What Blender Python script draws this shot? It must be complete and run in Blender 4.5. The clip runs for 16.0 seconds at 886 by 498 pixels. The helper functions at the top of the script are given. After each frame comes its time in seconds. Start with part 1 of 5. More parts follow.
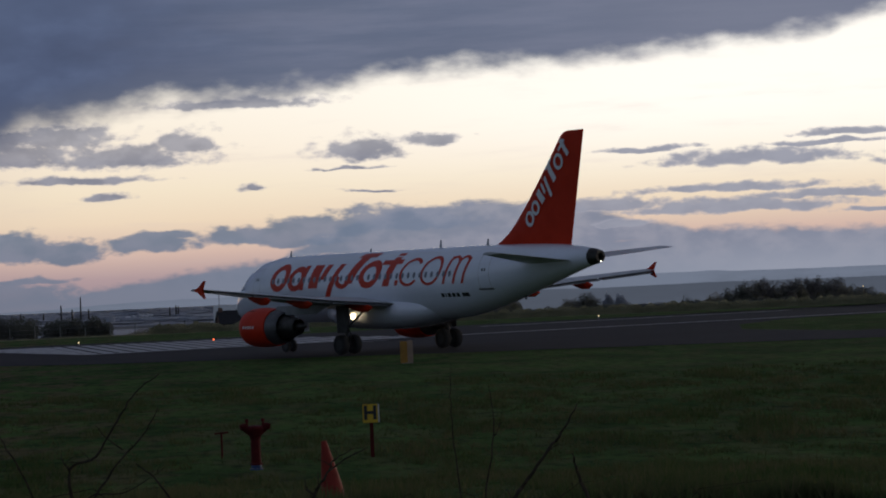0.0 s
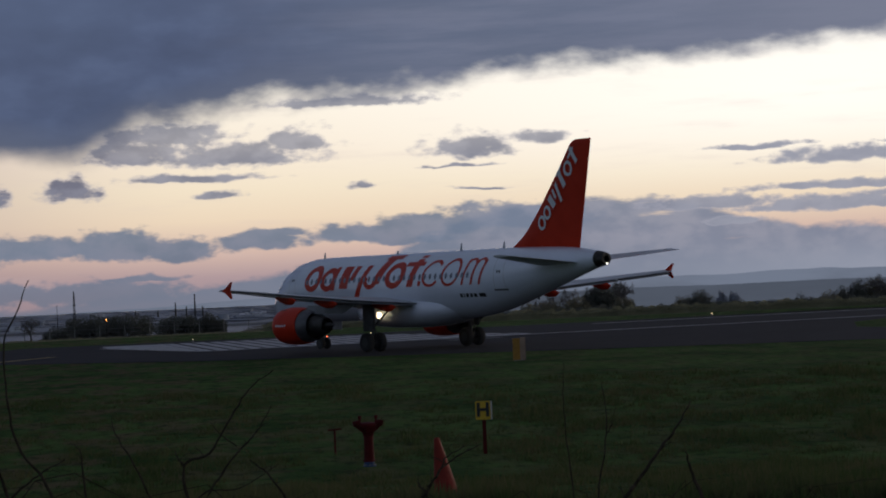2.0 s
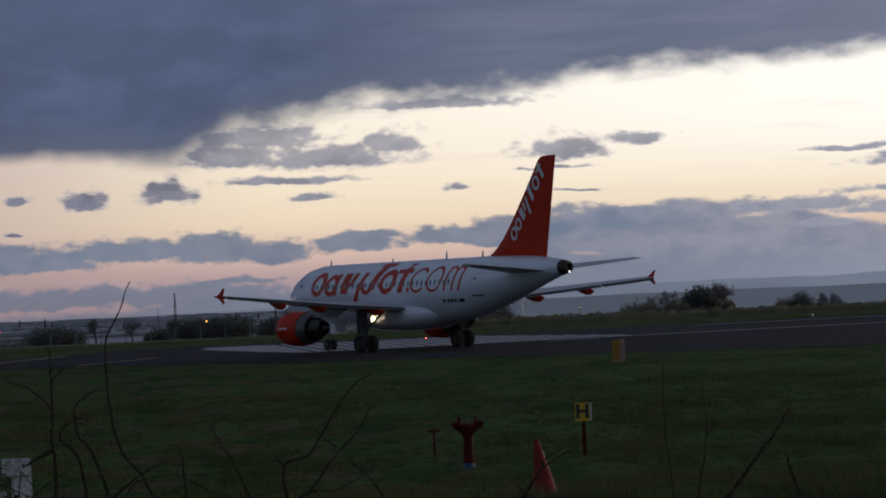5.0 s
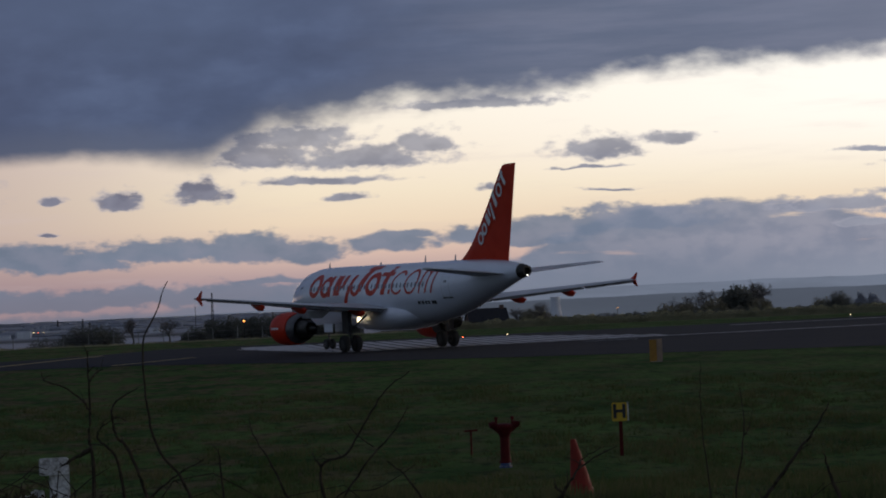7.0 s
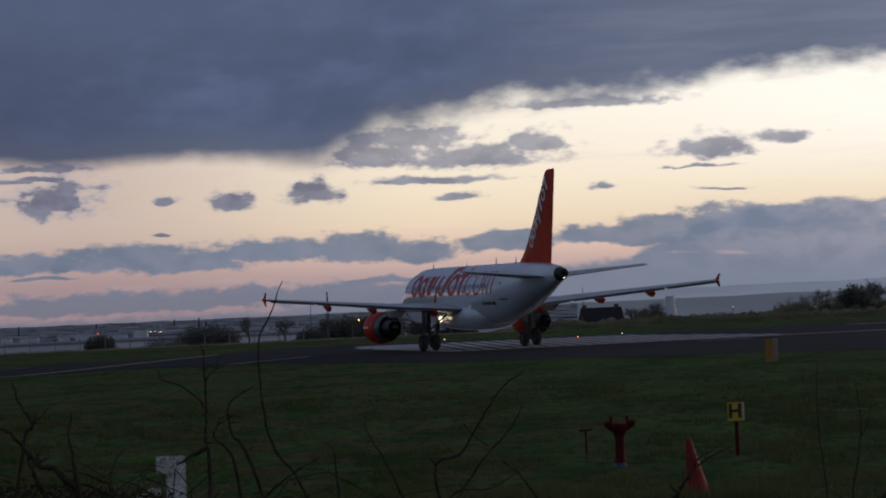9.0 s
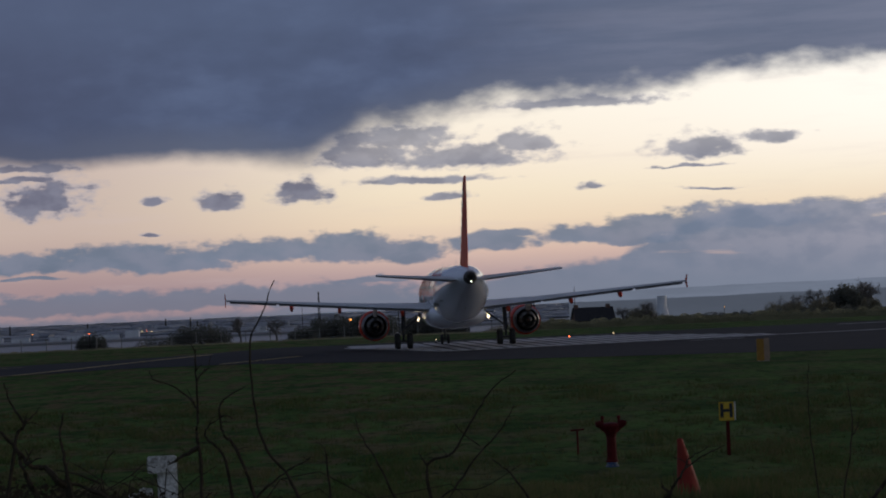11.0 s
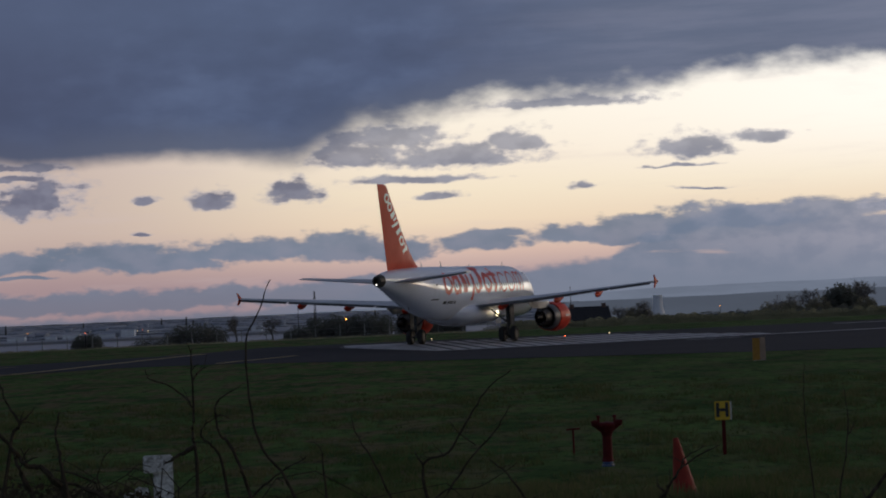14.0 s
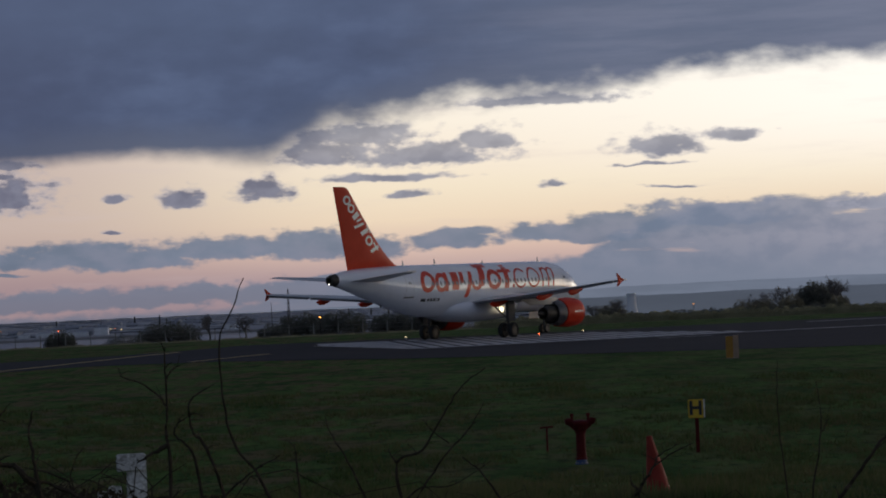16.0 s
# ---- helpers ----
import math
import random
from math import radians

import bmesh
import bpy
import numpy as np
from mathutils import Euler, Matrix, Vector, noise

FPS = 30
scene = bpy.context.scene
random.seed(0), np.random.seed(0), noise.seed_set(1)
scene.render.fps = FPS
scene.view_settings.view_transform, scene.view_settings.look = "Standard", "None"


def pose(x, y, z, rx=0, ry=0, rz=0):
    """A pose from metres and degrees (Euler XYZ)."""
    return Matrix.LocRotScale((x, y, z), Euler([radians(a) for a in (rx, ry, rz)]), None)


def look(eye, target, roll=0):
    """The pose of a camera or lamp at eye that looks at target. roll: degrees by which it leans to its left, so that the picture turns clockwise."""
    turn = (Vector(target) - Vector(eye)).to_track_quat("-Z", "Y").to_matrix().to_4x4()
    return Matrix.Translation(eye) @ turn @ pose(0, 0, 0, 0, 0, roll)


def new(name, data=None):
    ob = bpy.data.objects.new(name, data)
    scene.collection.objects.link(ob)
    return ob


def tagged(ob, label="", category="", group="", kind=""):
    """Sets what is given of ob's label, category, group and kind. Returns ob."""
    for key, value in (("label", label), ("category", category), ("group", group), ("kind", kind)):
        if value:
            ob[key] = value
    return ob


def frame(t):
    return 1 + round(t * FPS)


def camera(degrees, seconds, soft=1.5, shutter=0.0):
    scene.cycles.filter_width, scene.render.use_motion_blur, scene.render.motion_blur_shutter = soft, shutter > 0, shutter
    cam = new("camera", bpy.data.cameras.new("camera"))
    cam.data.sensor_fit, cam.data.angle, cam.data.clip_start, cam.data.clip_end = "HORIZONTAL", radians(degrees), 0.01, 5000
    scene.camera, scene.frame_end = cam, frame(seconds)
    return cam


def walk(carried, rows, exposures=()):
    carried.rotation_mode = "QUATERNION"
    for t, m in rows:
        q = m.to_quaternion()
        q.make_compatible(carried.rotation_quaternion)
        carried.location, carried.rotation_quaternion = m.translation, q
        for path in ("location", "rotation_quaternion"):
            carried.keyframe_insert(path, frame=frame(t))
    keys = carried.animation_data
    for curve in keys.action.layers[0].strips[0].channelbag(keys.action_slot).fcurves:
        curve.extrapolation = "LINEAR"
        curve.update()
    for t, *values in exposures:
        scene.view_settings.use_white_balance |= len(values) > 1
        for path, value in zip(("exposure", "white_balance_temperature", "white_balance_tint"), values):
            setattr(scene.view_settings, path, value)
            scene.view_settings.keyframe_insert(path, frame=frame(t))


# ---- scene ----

# ---------- camera: on a raised bank beside the airfield, panning on the spot ----------
EYE = 4.32
ROLL = -2.52
cam = camera(19.64, 16.0, soft=1.9)


def aim(az, pitch):
    a, p = radians(az), radians(pitch)
    way = Vector((math.sin(a) * math.cos(p), math.cos(a) * math.cos(p), math.sin(p)))
    eye = Vector((0, 0, EYE))
    return look(eye, eye + way * 100, ROLL)


PAN = [(0.0, 8.127, 0.615), (0.5, 7.154, 0.622), (1.0, 6.536, 0.644), (1.5, 6.098, 0.665), (2.0, 5.607, 0.66),
       (2.5, 5.285, 0.67), (3.0, 4.767, 0.75), (3.5, 4.379, 0.765), (4.0, 3.85, 0.765), (4.6, 3.5, 0.78),
       (5.6, 3.3, 0.80), (6.5, 3.047, 0.815), (7.0, 2.563, 0.82), (7.5, 1.966, 0.847), (8.0, 1.139, 0.88),
       (8.5, 0.384, 0.904), (9.0, 0.0, 0.915), (9.6, -0.02, 0.915), (10.6, 0.14, 0.905), (11.5, 0.21, 0.898),
       (12.5, 0.216, 0.898), (13.0, 0.216, 0.896), (13.5, 0.222, 0.891), (14.0, 0.28, 0.882), (14.5, 0.32, 0.878),
       (15.0, 0.452, 0.857), (15.5, 0.6, 0.838), (16.0, 0.867, 0.815)]
walk(cam, [(t, aim(a, p)) for t, a, p in PAN])

# ---------- light: dusk, the glow of the set sun to the right of the view ----------
GLOW_AZ = 62.0
sun = new("sun", bpy.data.lights.new("sun", "SUN"))
sun.data.energy, sun.data.angle, sun.data.color = 0.12, radians(16), (1.0, 0.78, 0.58)
sd = Vector((math.sin(radians(GLOW_AZ)), math.cos(radians(GLOW_AZ)), math.tan(radians(7))))
sun.matrix_world = look(sd * 50, (0, 0, 0))


class Nodes:
    """Short hand for wiring shader nodes."""

    def __init__(self, tree):
        self.t = tree
        self.t.nodes.clear()

    def put(self, kind, **kw):
        n = self.t.nodes.new(kind)
        for k, v in kw.items():
            if k == "operation":
                n.operation = v
            elif k == "data_type":
                n.data_type = v
            elif k == "blend_type":
                n.blend_type = v
        return n

    def wire(self, sock, value):
        if isinstance(value, bpy.types.NodeSocket):
            self.t.links.new(value, sock)
        else:
            sock.default_value = value

    def math(self, op, a, b=0.0, c=0.0, clamp=False):
        n = self.put("ShaderNodeMath", operation=op)
        n.use_clamp = clamp
        for s, v in zip(n.inputs, (a, b, c)):
            self.wire(s, v)
        return n.outputs[0]

    def vec(self, op, a, b=(0, 0, 0)):
        n = self.put("ShaderNodeVectorMath", operation=op)
        self.wire(n.inputs[0], a)
        self.wire(n.inputs[1], b)
        return n.outputs["Value"] if op in ("DOT_PRODUCT", "LENGTH") else n.outputs[0]

    def xyz(self, x, y, z):
        n = self.put("ShaderNodeCombineXYZ")
        for s, v in zip(n.inputs, (x, y, z)):
            self.wire(s, v)
        return n.outputs[0]

    def noise(self, vec, scale, detail=6.0, rough=0.55, distort=0.0):
        n = self.put("ShaderNodeTexNoise")
        self.wire(n.inputs["Vector"], vec)
        n.inputs["Scale"].default_value = scale
        n.inputs["Detail"].default_value = detail
        n.inputs["Roughness"].default_value = rough
        n.inputs["Distortion"].default_value = distort
        return n.outputs["Fac"]

    def mix(self, f, a, b, blend="MIX"):
        n = self.put("ShaderNodeMix", data_type="RGBA", blend_type=blend)
        n.clamp_factor = True
        self.wire(n.inputs[0], f)
        self.wire(n.inputs[6], (*a, 1) if isinstance(a, tuple) else a)
        self.wire(n.inputs[7], (*b, 1) if isinstance(b, tuple) else b)
        return n.outputs[2]

    def span(self, v, lo, hi, smooth=False, to=(0.0, 1.0)):
        n = self.put("ShaderNodeMapRange")
        n.interpolation_type = "SMOOTHSTEP" if smooth else "LINEAR"
        n.clamp = True
        self.wire(n.inputs[0], v)
        for s, x in zip(n.inputs[1:5], (lo, hi, *to)):
            s.default_value = x
        return n.outputs[0]

    def ramp(self, v, lo, hi, stops):
        """A colour ramp over lo..hi; stops of (value, colour)."""
        n = self.put("ShaderNodeValToRGB")
        self.wire(n.inputs[0], self.span(v, lo, hi))
        el = n.color_ramp.elements
        el[0].position, el[1].position = 0.0, 1.0
        while len(el) < len(stops):
            el.new(0.5)
        for e, (x, c) in zip(el, stops):
            e.position = (x - lo) / (hi - lo)
            e.color = (*c, 1) if isinstance(c, tuple) else (c, c, c, 1)
        return n.outputs[0]


SKY_STOPS = [(-2.0, (0.26, 0.21, 0.28)), (-0.4, (0.30, 0.235, 0.275)), (0.25, (0.43, 0.315, 0.33)), (0.8, (0.66, 0.475, 0.405)),
             (1.5, (0.85, 0.685, 0.51)), (2.2, (0.90, 0.77, 0.585)), (3.0, (0.94, 0.82, 0.67)), (4.2, (0.98, 0.90, 0.77)),
             (8.0, (1.0, 0.97, 0.92)), (14.0, (0.75, 0.80, 0.92))]


def world_light():
    world = bpy.data.worlds.new("dusk_sky")
    world.use_nodes = True
    scene.world = world
    n = Nodes(world.node_tree)
    v = n.put("ShaderNodeTexCoord").outputs["Generated"]
    s = n.put("ShaderNodeSeparateXYZ")
    n.wire(s.inputs[0], v)
    el = n.math("MULTIPLY", n.math("ARCSINE", s.outputs[2]), 57.2958)
    g = radians(GLOW_AZ)
    flat = n.vec("NORMALIZE", n.xyz(s.outputs[0], s.outputs[1], 0.0))
    side = n.vec("DOT_PRODUCT", flat, (math.sin(g), math.cos(g), 0))
    warm = n.span(side, 0.1, 0.98, True)
    glow = n.ramp(el, -4, 60, [(-4.0, (0.45, 0.32, 0.30)), (1.0, (2.3, 1.9, 1.6)), (5.0, (5.2, 4.9, 4.5)),
                               (10.0, (1.3, 1.2, 1.1)), (16.0, (0.30, 0.33, 0.44)), (60.0, (0.19, 0.21, 0.30))])
    far = n.ramp(el, -4, 60, [(-4.0, (0.22, 0.27, 0.36)), (4.0, (0.36, 0.45, 0.64)), (15.0, (0.34, 0.44, 0.65)),
                              (60.0, (0.19, 0.21, 0.30))])
    cloud = n.noise(v, 3.0, 5.0)
    both = n.mix(warm, far, glow)
    both = n.mix(n.span(cloud, 0.35, 0.7, True, (0.0, 0.35)), both, (0.20, 0.21, 0.29))
    sky = n.put("ShaderNodeTexSky")
    sky.sky_type, sky.sun_disc = "NISHITA", False
    sky.sun_elevation, sky.sun_rotation = radians(7), radians(GLOW_AZ)
    dim = n.mix(1.0, sky.outputs[0], (0.03, 0.03, 0.03), "MULTIPLY")
    bg = n.put("ShaderNodeBackground")
    n.wire(bg.inputs[0], n.mix(1.0, both, dim, "ADD"))
    bg.inputs[1].default_value = 0.42
    out = n.put("ShaderNodeOutputWorld")
    n.wire(out.inputs[0], bg.outputs[0])


world_light()

# clouds as (azimuth, elevation, half width, half height) in degrees
SMALL_CLOUDS = [(-8.53, 2.40, 1.15, 0.52), (-9.51, 2.81, 0.57, 0.09), (-4.67, 2.20, 0.55, 0.27), (-6.1, 2.28, 0.35, 0.12),
                (-2.9, 2.3, 0.68, 0.34), (-0.11, 2.48, 1.75, 0.11), (0.38, 2.09, 0.57, 0.11), (6.1, 2.97, 0.95, 0.34),
                (7.73, 3.07, 0.76, 0.15), (3.67, 2.18, 0.24, 0.11), (-0.7, 3.47, 1.4, 0.36), (0.67, 2.97, 2.1, 0.32),
                (2.14, 3.22, 0.75, 0.36), (3.38, 4.06, 2.0, 0.16), (5.83, 2.51, 0.82, 0.05), (6.18, 2.01, 0.63, 0.04),
                (-9.01, 2.84, 0.76, 0.07), (-6.27, 1.52, 0.32, 0.05), (-8.75, 3.06, 1.14, 0.1), (-1.47, 3.12, 1.0, 0.42)]
LOW_CLOUDS = [(-9.4, 0.95, 1.9, 0.26), (-6.85, 1.02, 1.9, 0.36), (-5.73, 0.84, 1.5, 0.25), (-3.84, 1.05, 1.9, 0.3),
              (-1.82, 1.04, 1.2, 0.42), (-0.56, 0.89, 0.95, 0.32), (1.22, 1.0, 1.2, 0.22), (1.6, 1.18, 0.9, 0.14),
              (-1.34, 0.29, 1.0, 0.08), (-8.85, 0.62, 0.76, 0.05), (-7.4, 0.02, 3.3, 0.28), (-4.64, 0.06, 1.9, 0.27),
              (-2.2, 0.0, 2.0, 0.34), (3.5, 1.08, 1.2, 0.26), (5.0, 1.22, 1.5, 0.3), (6.8, 1.35, 1.8, 0.36), (4.6, 0.95, 1.0, 0.2)]
RIGHT_CLOUDS = [(14.9, 2.37, 2.2, 0.2), (16.9, 2.83, 1.1, 0.09), (14.37, 1.71, 2.2, 0.11), (12.53, 2.65, 1.2, 0.08),
                (14.35, 1.31, 2.6, 0.2), (11.95, 1.04, 0.7, 0.1), (16.4, 2.62, 1.3, 0.07), (17.6, 1.07, 0.9, 0.07),
                (19.5, 2.2, 1.6, 0.2), (18.8, 1.5, 1.5, 0.15), (11.4, 1.45, 1.7, 0.2), (16.5, 1.5, 1.8, 0.13)]
BANK_EDGE = [(-30, 2.6), (-14, 3.0), (-9.7, 3.2), (-8.5, 3.05), (-6.6, 3.16), (-5.6, 3.22), (-4.1, 3.08), (-2.75, 2.95),
             (-1.97, 3.25), (-1.18, 3.68), (0.34, 3.92), (1.62, 4.12), (3.5, 4.2), (5.4, 4.28), (6.7, 4.58), (9.5, 4.68),
             (11.4, 4.72), (13.3, 4.85), (15.8, 4.95), (16.8, 5.25), (17.9, 5.5), (22, 7.0), (30, 8.5)]
LOW_EDGE = [(-30, -0.3), (-4, -0.25), (-1.1, 0.0), (0.2, 0.12), (1.4, 0.26), (2.4, 0.42), (3.2, 0.5), (4.2, 0.62), (5.2, 1.15),
            (6.3, 1.5), (7.8, 1.68), (9.9, 1.69), (11.2, 1.42), (12.2, 1.12), (13.4, 0.9), (15.6, 0.8), (17.7, 0.74), (30, 0.7)]


def sky_material():
    """The western sky at dusk: a warm gradient behind slate clouds."""
    m = bpy.data.materials.new("dusk_sky_backdrop")
    m.use_nodes = True
    n = Nodes(m.node_tree)
    v = n.vec("NORMALIZE", n.put("ShaderNodeTexCoord").outputs["Object"])
    s = n.put("ShaderNodeSeparateXYZ")
    n.wire(s.inputs[0], v)
    az = n.math("MULTIPLY", n.math("ARCTAN2", s.outputs[0], s.outputs[1]), 57.2958)
    el = n.math("MULTIPLY", n.math("ARCSINE", s.outputs[2]), 57.2958)
    p0 = n.xyz(az, el, 0.0)
    # ragged edges: bend the plan of the clouds by noise
    w1 = n.noise(n.vec("MULTIPLY", p0, (1.0, 1.7, 1)), 1.1, 3.5, 0.5)
    w2 = n.noise(n.vec("ADD", n.vec("MULTIPLY", p0, (1.0, 1.7, 1)), (31, 17, 0)), 1.1, 3.5, 0.5)
    dx = n.math("MULTIPLY", n.math("SUBTRACT", w1, 0.5), 0.9)
    dy = n.math("MULTIPLY", n.math("SUBTRACT", w2, 0.5), 0.26)
    p = n.vec("ADD", p0, n.xyz(dx, dy, 0.0))

    def lumps(clouds):
        best = None
        for a, e, sa, se in clouds:
            d = n.vec("MULTIPLY", n.vec("SUBTRACT", p, (a, e - 0.25 * se, 0)), (0.9 / sa, 0.8 / se, 0))
            d = n.vec("MAXIMUM", d, n.vec("MULTIPLY", d, (-1, -1.9, 0)))
            q = n.vec("DOT_PRODUCT", d, d)
            best = q if best is None else n.math("MINIMUM", best, q)
        return n.math("SUBTRACT", 1.0, n.math("SQRT", best))

    fine = n.noise(n.vec("MULTIPLY", p0, (0.85, 1.7, 1)), 2.3, 6.0, 0.56)
    rag = n.math("MULTIPLY", n.math("SUBTRACT", fine, 0.5), 2.0)
    tear = n.math("SUBTRACT", n.noise(n.vec("MULTIPLY", p0, (0.8, 1.6, 1)), 1.1, 4.0, 0.5), 0.5)
    small = n.span(n.math("ADD", lumps(SMALL_CLOUDS + RIGHT_CLOUDS), n.math("MULTIPLY", rag, 0.92)), -0.16, 0.50, True)
    core = n.span(small, 0.45, 0.95, True)
    low = n.span(n.math("ADD", lumps(LOW_CLOUDS), n.math("MULTIPLY", rag, 0.75)), -0.12, 0.36, True)
    sp = n.put("ShaderNodeSeparateXYZ")
    n.wire(sp.inputs[0], p)
    edge = n.math("MULTIPLY", n.ramp(az, -30, 30, [(a, e / 10) for a, e in BANK_EDGE]), 10.0)
    over = n.math("SUBTRACT", sp.outputs[1], edge)
    bank = n.span(n.math("ADD", n.math("MULTIPLY", over, n.ramp(az, -30, 30, [(-30, 0.9), (-5, 0.9), (-2.2, 0.36), (0.5, 0.42), (6, 0.6), (30, 0.6)])), n.math("MULTIPLY", n.math("MULTIPLY", tear, n.span(az, -4, 2, True, (0.1, 1.0))), 0.5)), -0.19, 0.2, True)
    edge2 = n.math("SUBTRACT", n.math("MULTIPLY", n.ramp(az, -30, 30, [(a, (e + 2) / 10) for a, e in LOW_EDGE]), 10.0), 2.0)
    under = n.math("SUBTRACT", edge2, sp.outputs[1])
    bank2 = n.span(n.math("ADD", n.math("MULTIPLY", under, 4.5), n.math("MULTIPLY", rag, 0.8)), -0.2, 0.7, True)
    # glimpses of the clear sky through the low bank
    gaps = n.span(n.noise(n.vec("MULTIPLY", p0, (0.35, 2.6, 1)), 1.0, 4.0, 0.55), 0.60, 0.72, True)
    gaps = n.math("MULTIPLY", gaps, n.span(el, 0.3, 0.7, True))
    bank2 = n.math("SUBTRACT", bank2, n.math("MULTIPLY", gaps, 0.75), clamp=True)

    clear = n.ramp(el, -2, 14, SKY_STOPS)
    right = n.span(az, -2, 15, True)
    clear = n.mix(n.math("MULTIPLY", right, n.span(el, 1.2, 4.0, True)), clear, (1.08, 1.03, 0.95))
    clear = n.mix(n.span(az, 19, 40, True), clear, n.mix(n.span(el, 0.5, 4.0, True), (1.6, 1.2, 0.9), (3.4, 3.0, 2.5)))
    clear = n.mix(n.span(az, 0.5, -9.0, True, (0.0, 0.80)), clear, n.mix(n.span(el, 0.2, 1.8, True), (0.345, 0.245, 0.262), (0.50, 0.385, 0.36)))
    streak = n.noise(n.vec("MULTIPLY", p0, (0.25, 2.2, 1)), 0.9, 6.0, 0.6)
    clear = n.mix(n.span(streak, 0.5, 0.85, True, (0.0, 0.35)), clear, (0.62, 0.52, 0.52))
    body = n.noise(n.vec("MULTIPLY", p0, (0.32, 0.8, 1)), 1.0, 5.0, 0.5)
    puff = n.noise(n.vec("MULTIPLY", p0, (0.9, 1.5, 1)), 1.5, 4.0, 0.5)
    body = n.math("ADD", n.math("MULTIPLY", body, 0.78), n.math("MULTIPLY", puff, 0.22))
    body = n.math("ADD", n.math("MULTIPLY", n.math("SUBTRACT", body, 0.5), 1.15), 0.5)
    slate = n.ramp(body, 0.25, 0.75, [(0.25, (0.064, 0.083, 0.144)), (0.5, (0.080, 0.105, 0.184)), (0.75, (0.108, 0.143, 0.246))])
    deep = n.mix(n.span(over, 0.0, 1.0, True), (0.108, 0.126, 0.185), slate)
    deep = n.mix(n.span(az, -1.0, 6.0, True, (0.0, 0.85)), deep, n.mix(n.span(streak, 0.35, 0.68, True), (0.128, 0.153, 0.225), (0.170, 0.190, 0.268)))
    deep = n.mix(n.span(az, 7.0, 16.0, True, (0.0, 0.6)), deep, (0.205, 0.220, 0.295))
    deep = n.mix(n.span(az, -4.0, -10.0, True, (0.0, 0.5)), deep, (0.062, 0.072, 0.128))
    deep = n.mix(n.span(over, 1.6, 3.4, True, (0.0, 0.45)), deep, (0.098, 0.130, 0.220))
    pale = n.ramp(body, 0.25, 0.75, [(0.25, (0.112, 0.156, 0.226)), (0.75, (0.180, 0.230, 0.322))])
    haze = n.mix(n.span(az, -9, 8, True), (0.172, 0.178, 0.236), (0.178, 0.215, 0.290))
    haze = n.mix(n.span(az, 7, 16, True), haze, (0.285, 0.315, 0.395))
    pale = n.mix(n.span(puff, 0.36, 0.64, True, (0.0, 0.5)), pale, (0.215, 0.235, 0.315))
    pale = n.mix(n.span(az, 2.5, 10.5, True, (0.0, 0.75)), pale, n.mix(n.span(puff, 0.36, 0.64, True), (0.215, 0.240, 0.325), (0.295, 0.305, 0.380)))
    pale = n.mix(n.span(el, 0.9, -0.3, True), pale, haze)
    col = n.mix(n.math("MULTIPLY", bank2, 0.94), clear, pale)
    col = n.mix(n.math("MULTIPLY", low, 0.92), col, pale)
    col = n.mix(n.math("MULTIPLY", small, n.span(el, 2.6, 3.2, True, (0.92, 0.82))), col, n.mix(core, (0.36, 0.355, 0.43), n.mix(n.span(az, -2.6, -0.6, True), n.mix(n.span(puff, 0.36, 0.62, True), (0.118, 0.130, 0.200), (0.185, 0.198, 0.275)), n.mix(n.span(puff, 0.36, 0.62, True), (0.185, 0.200, 0.270), (0.270, 0.280, 0.350)))))
    col = n.mix(n.math("MULTIPLY", small, n.span(az, 7.0, 13.0, True, (0.0, 0.6))), col, (0.36, 0.37, 0.44))
    col = n.mix(bank, col, deep)
    em = n.put("ShaderNodeEmission")
    n.wire(em.inputs[0], col)
    em.inputs[1].default_value = 1.0
    out = n.put("ShaderNodeOutputMaterial")
    n.wire(out.inputs[0], em.outputs[0])
    return m


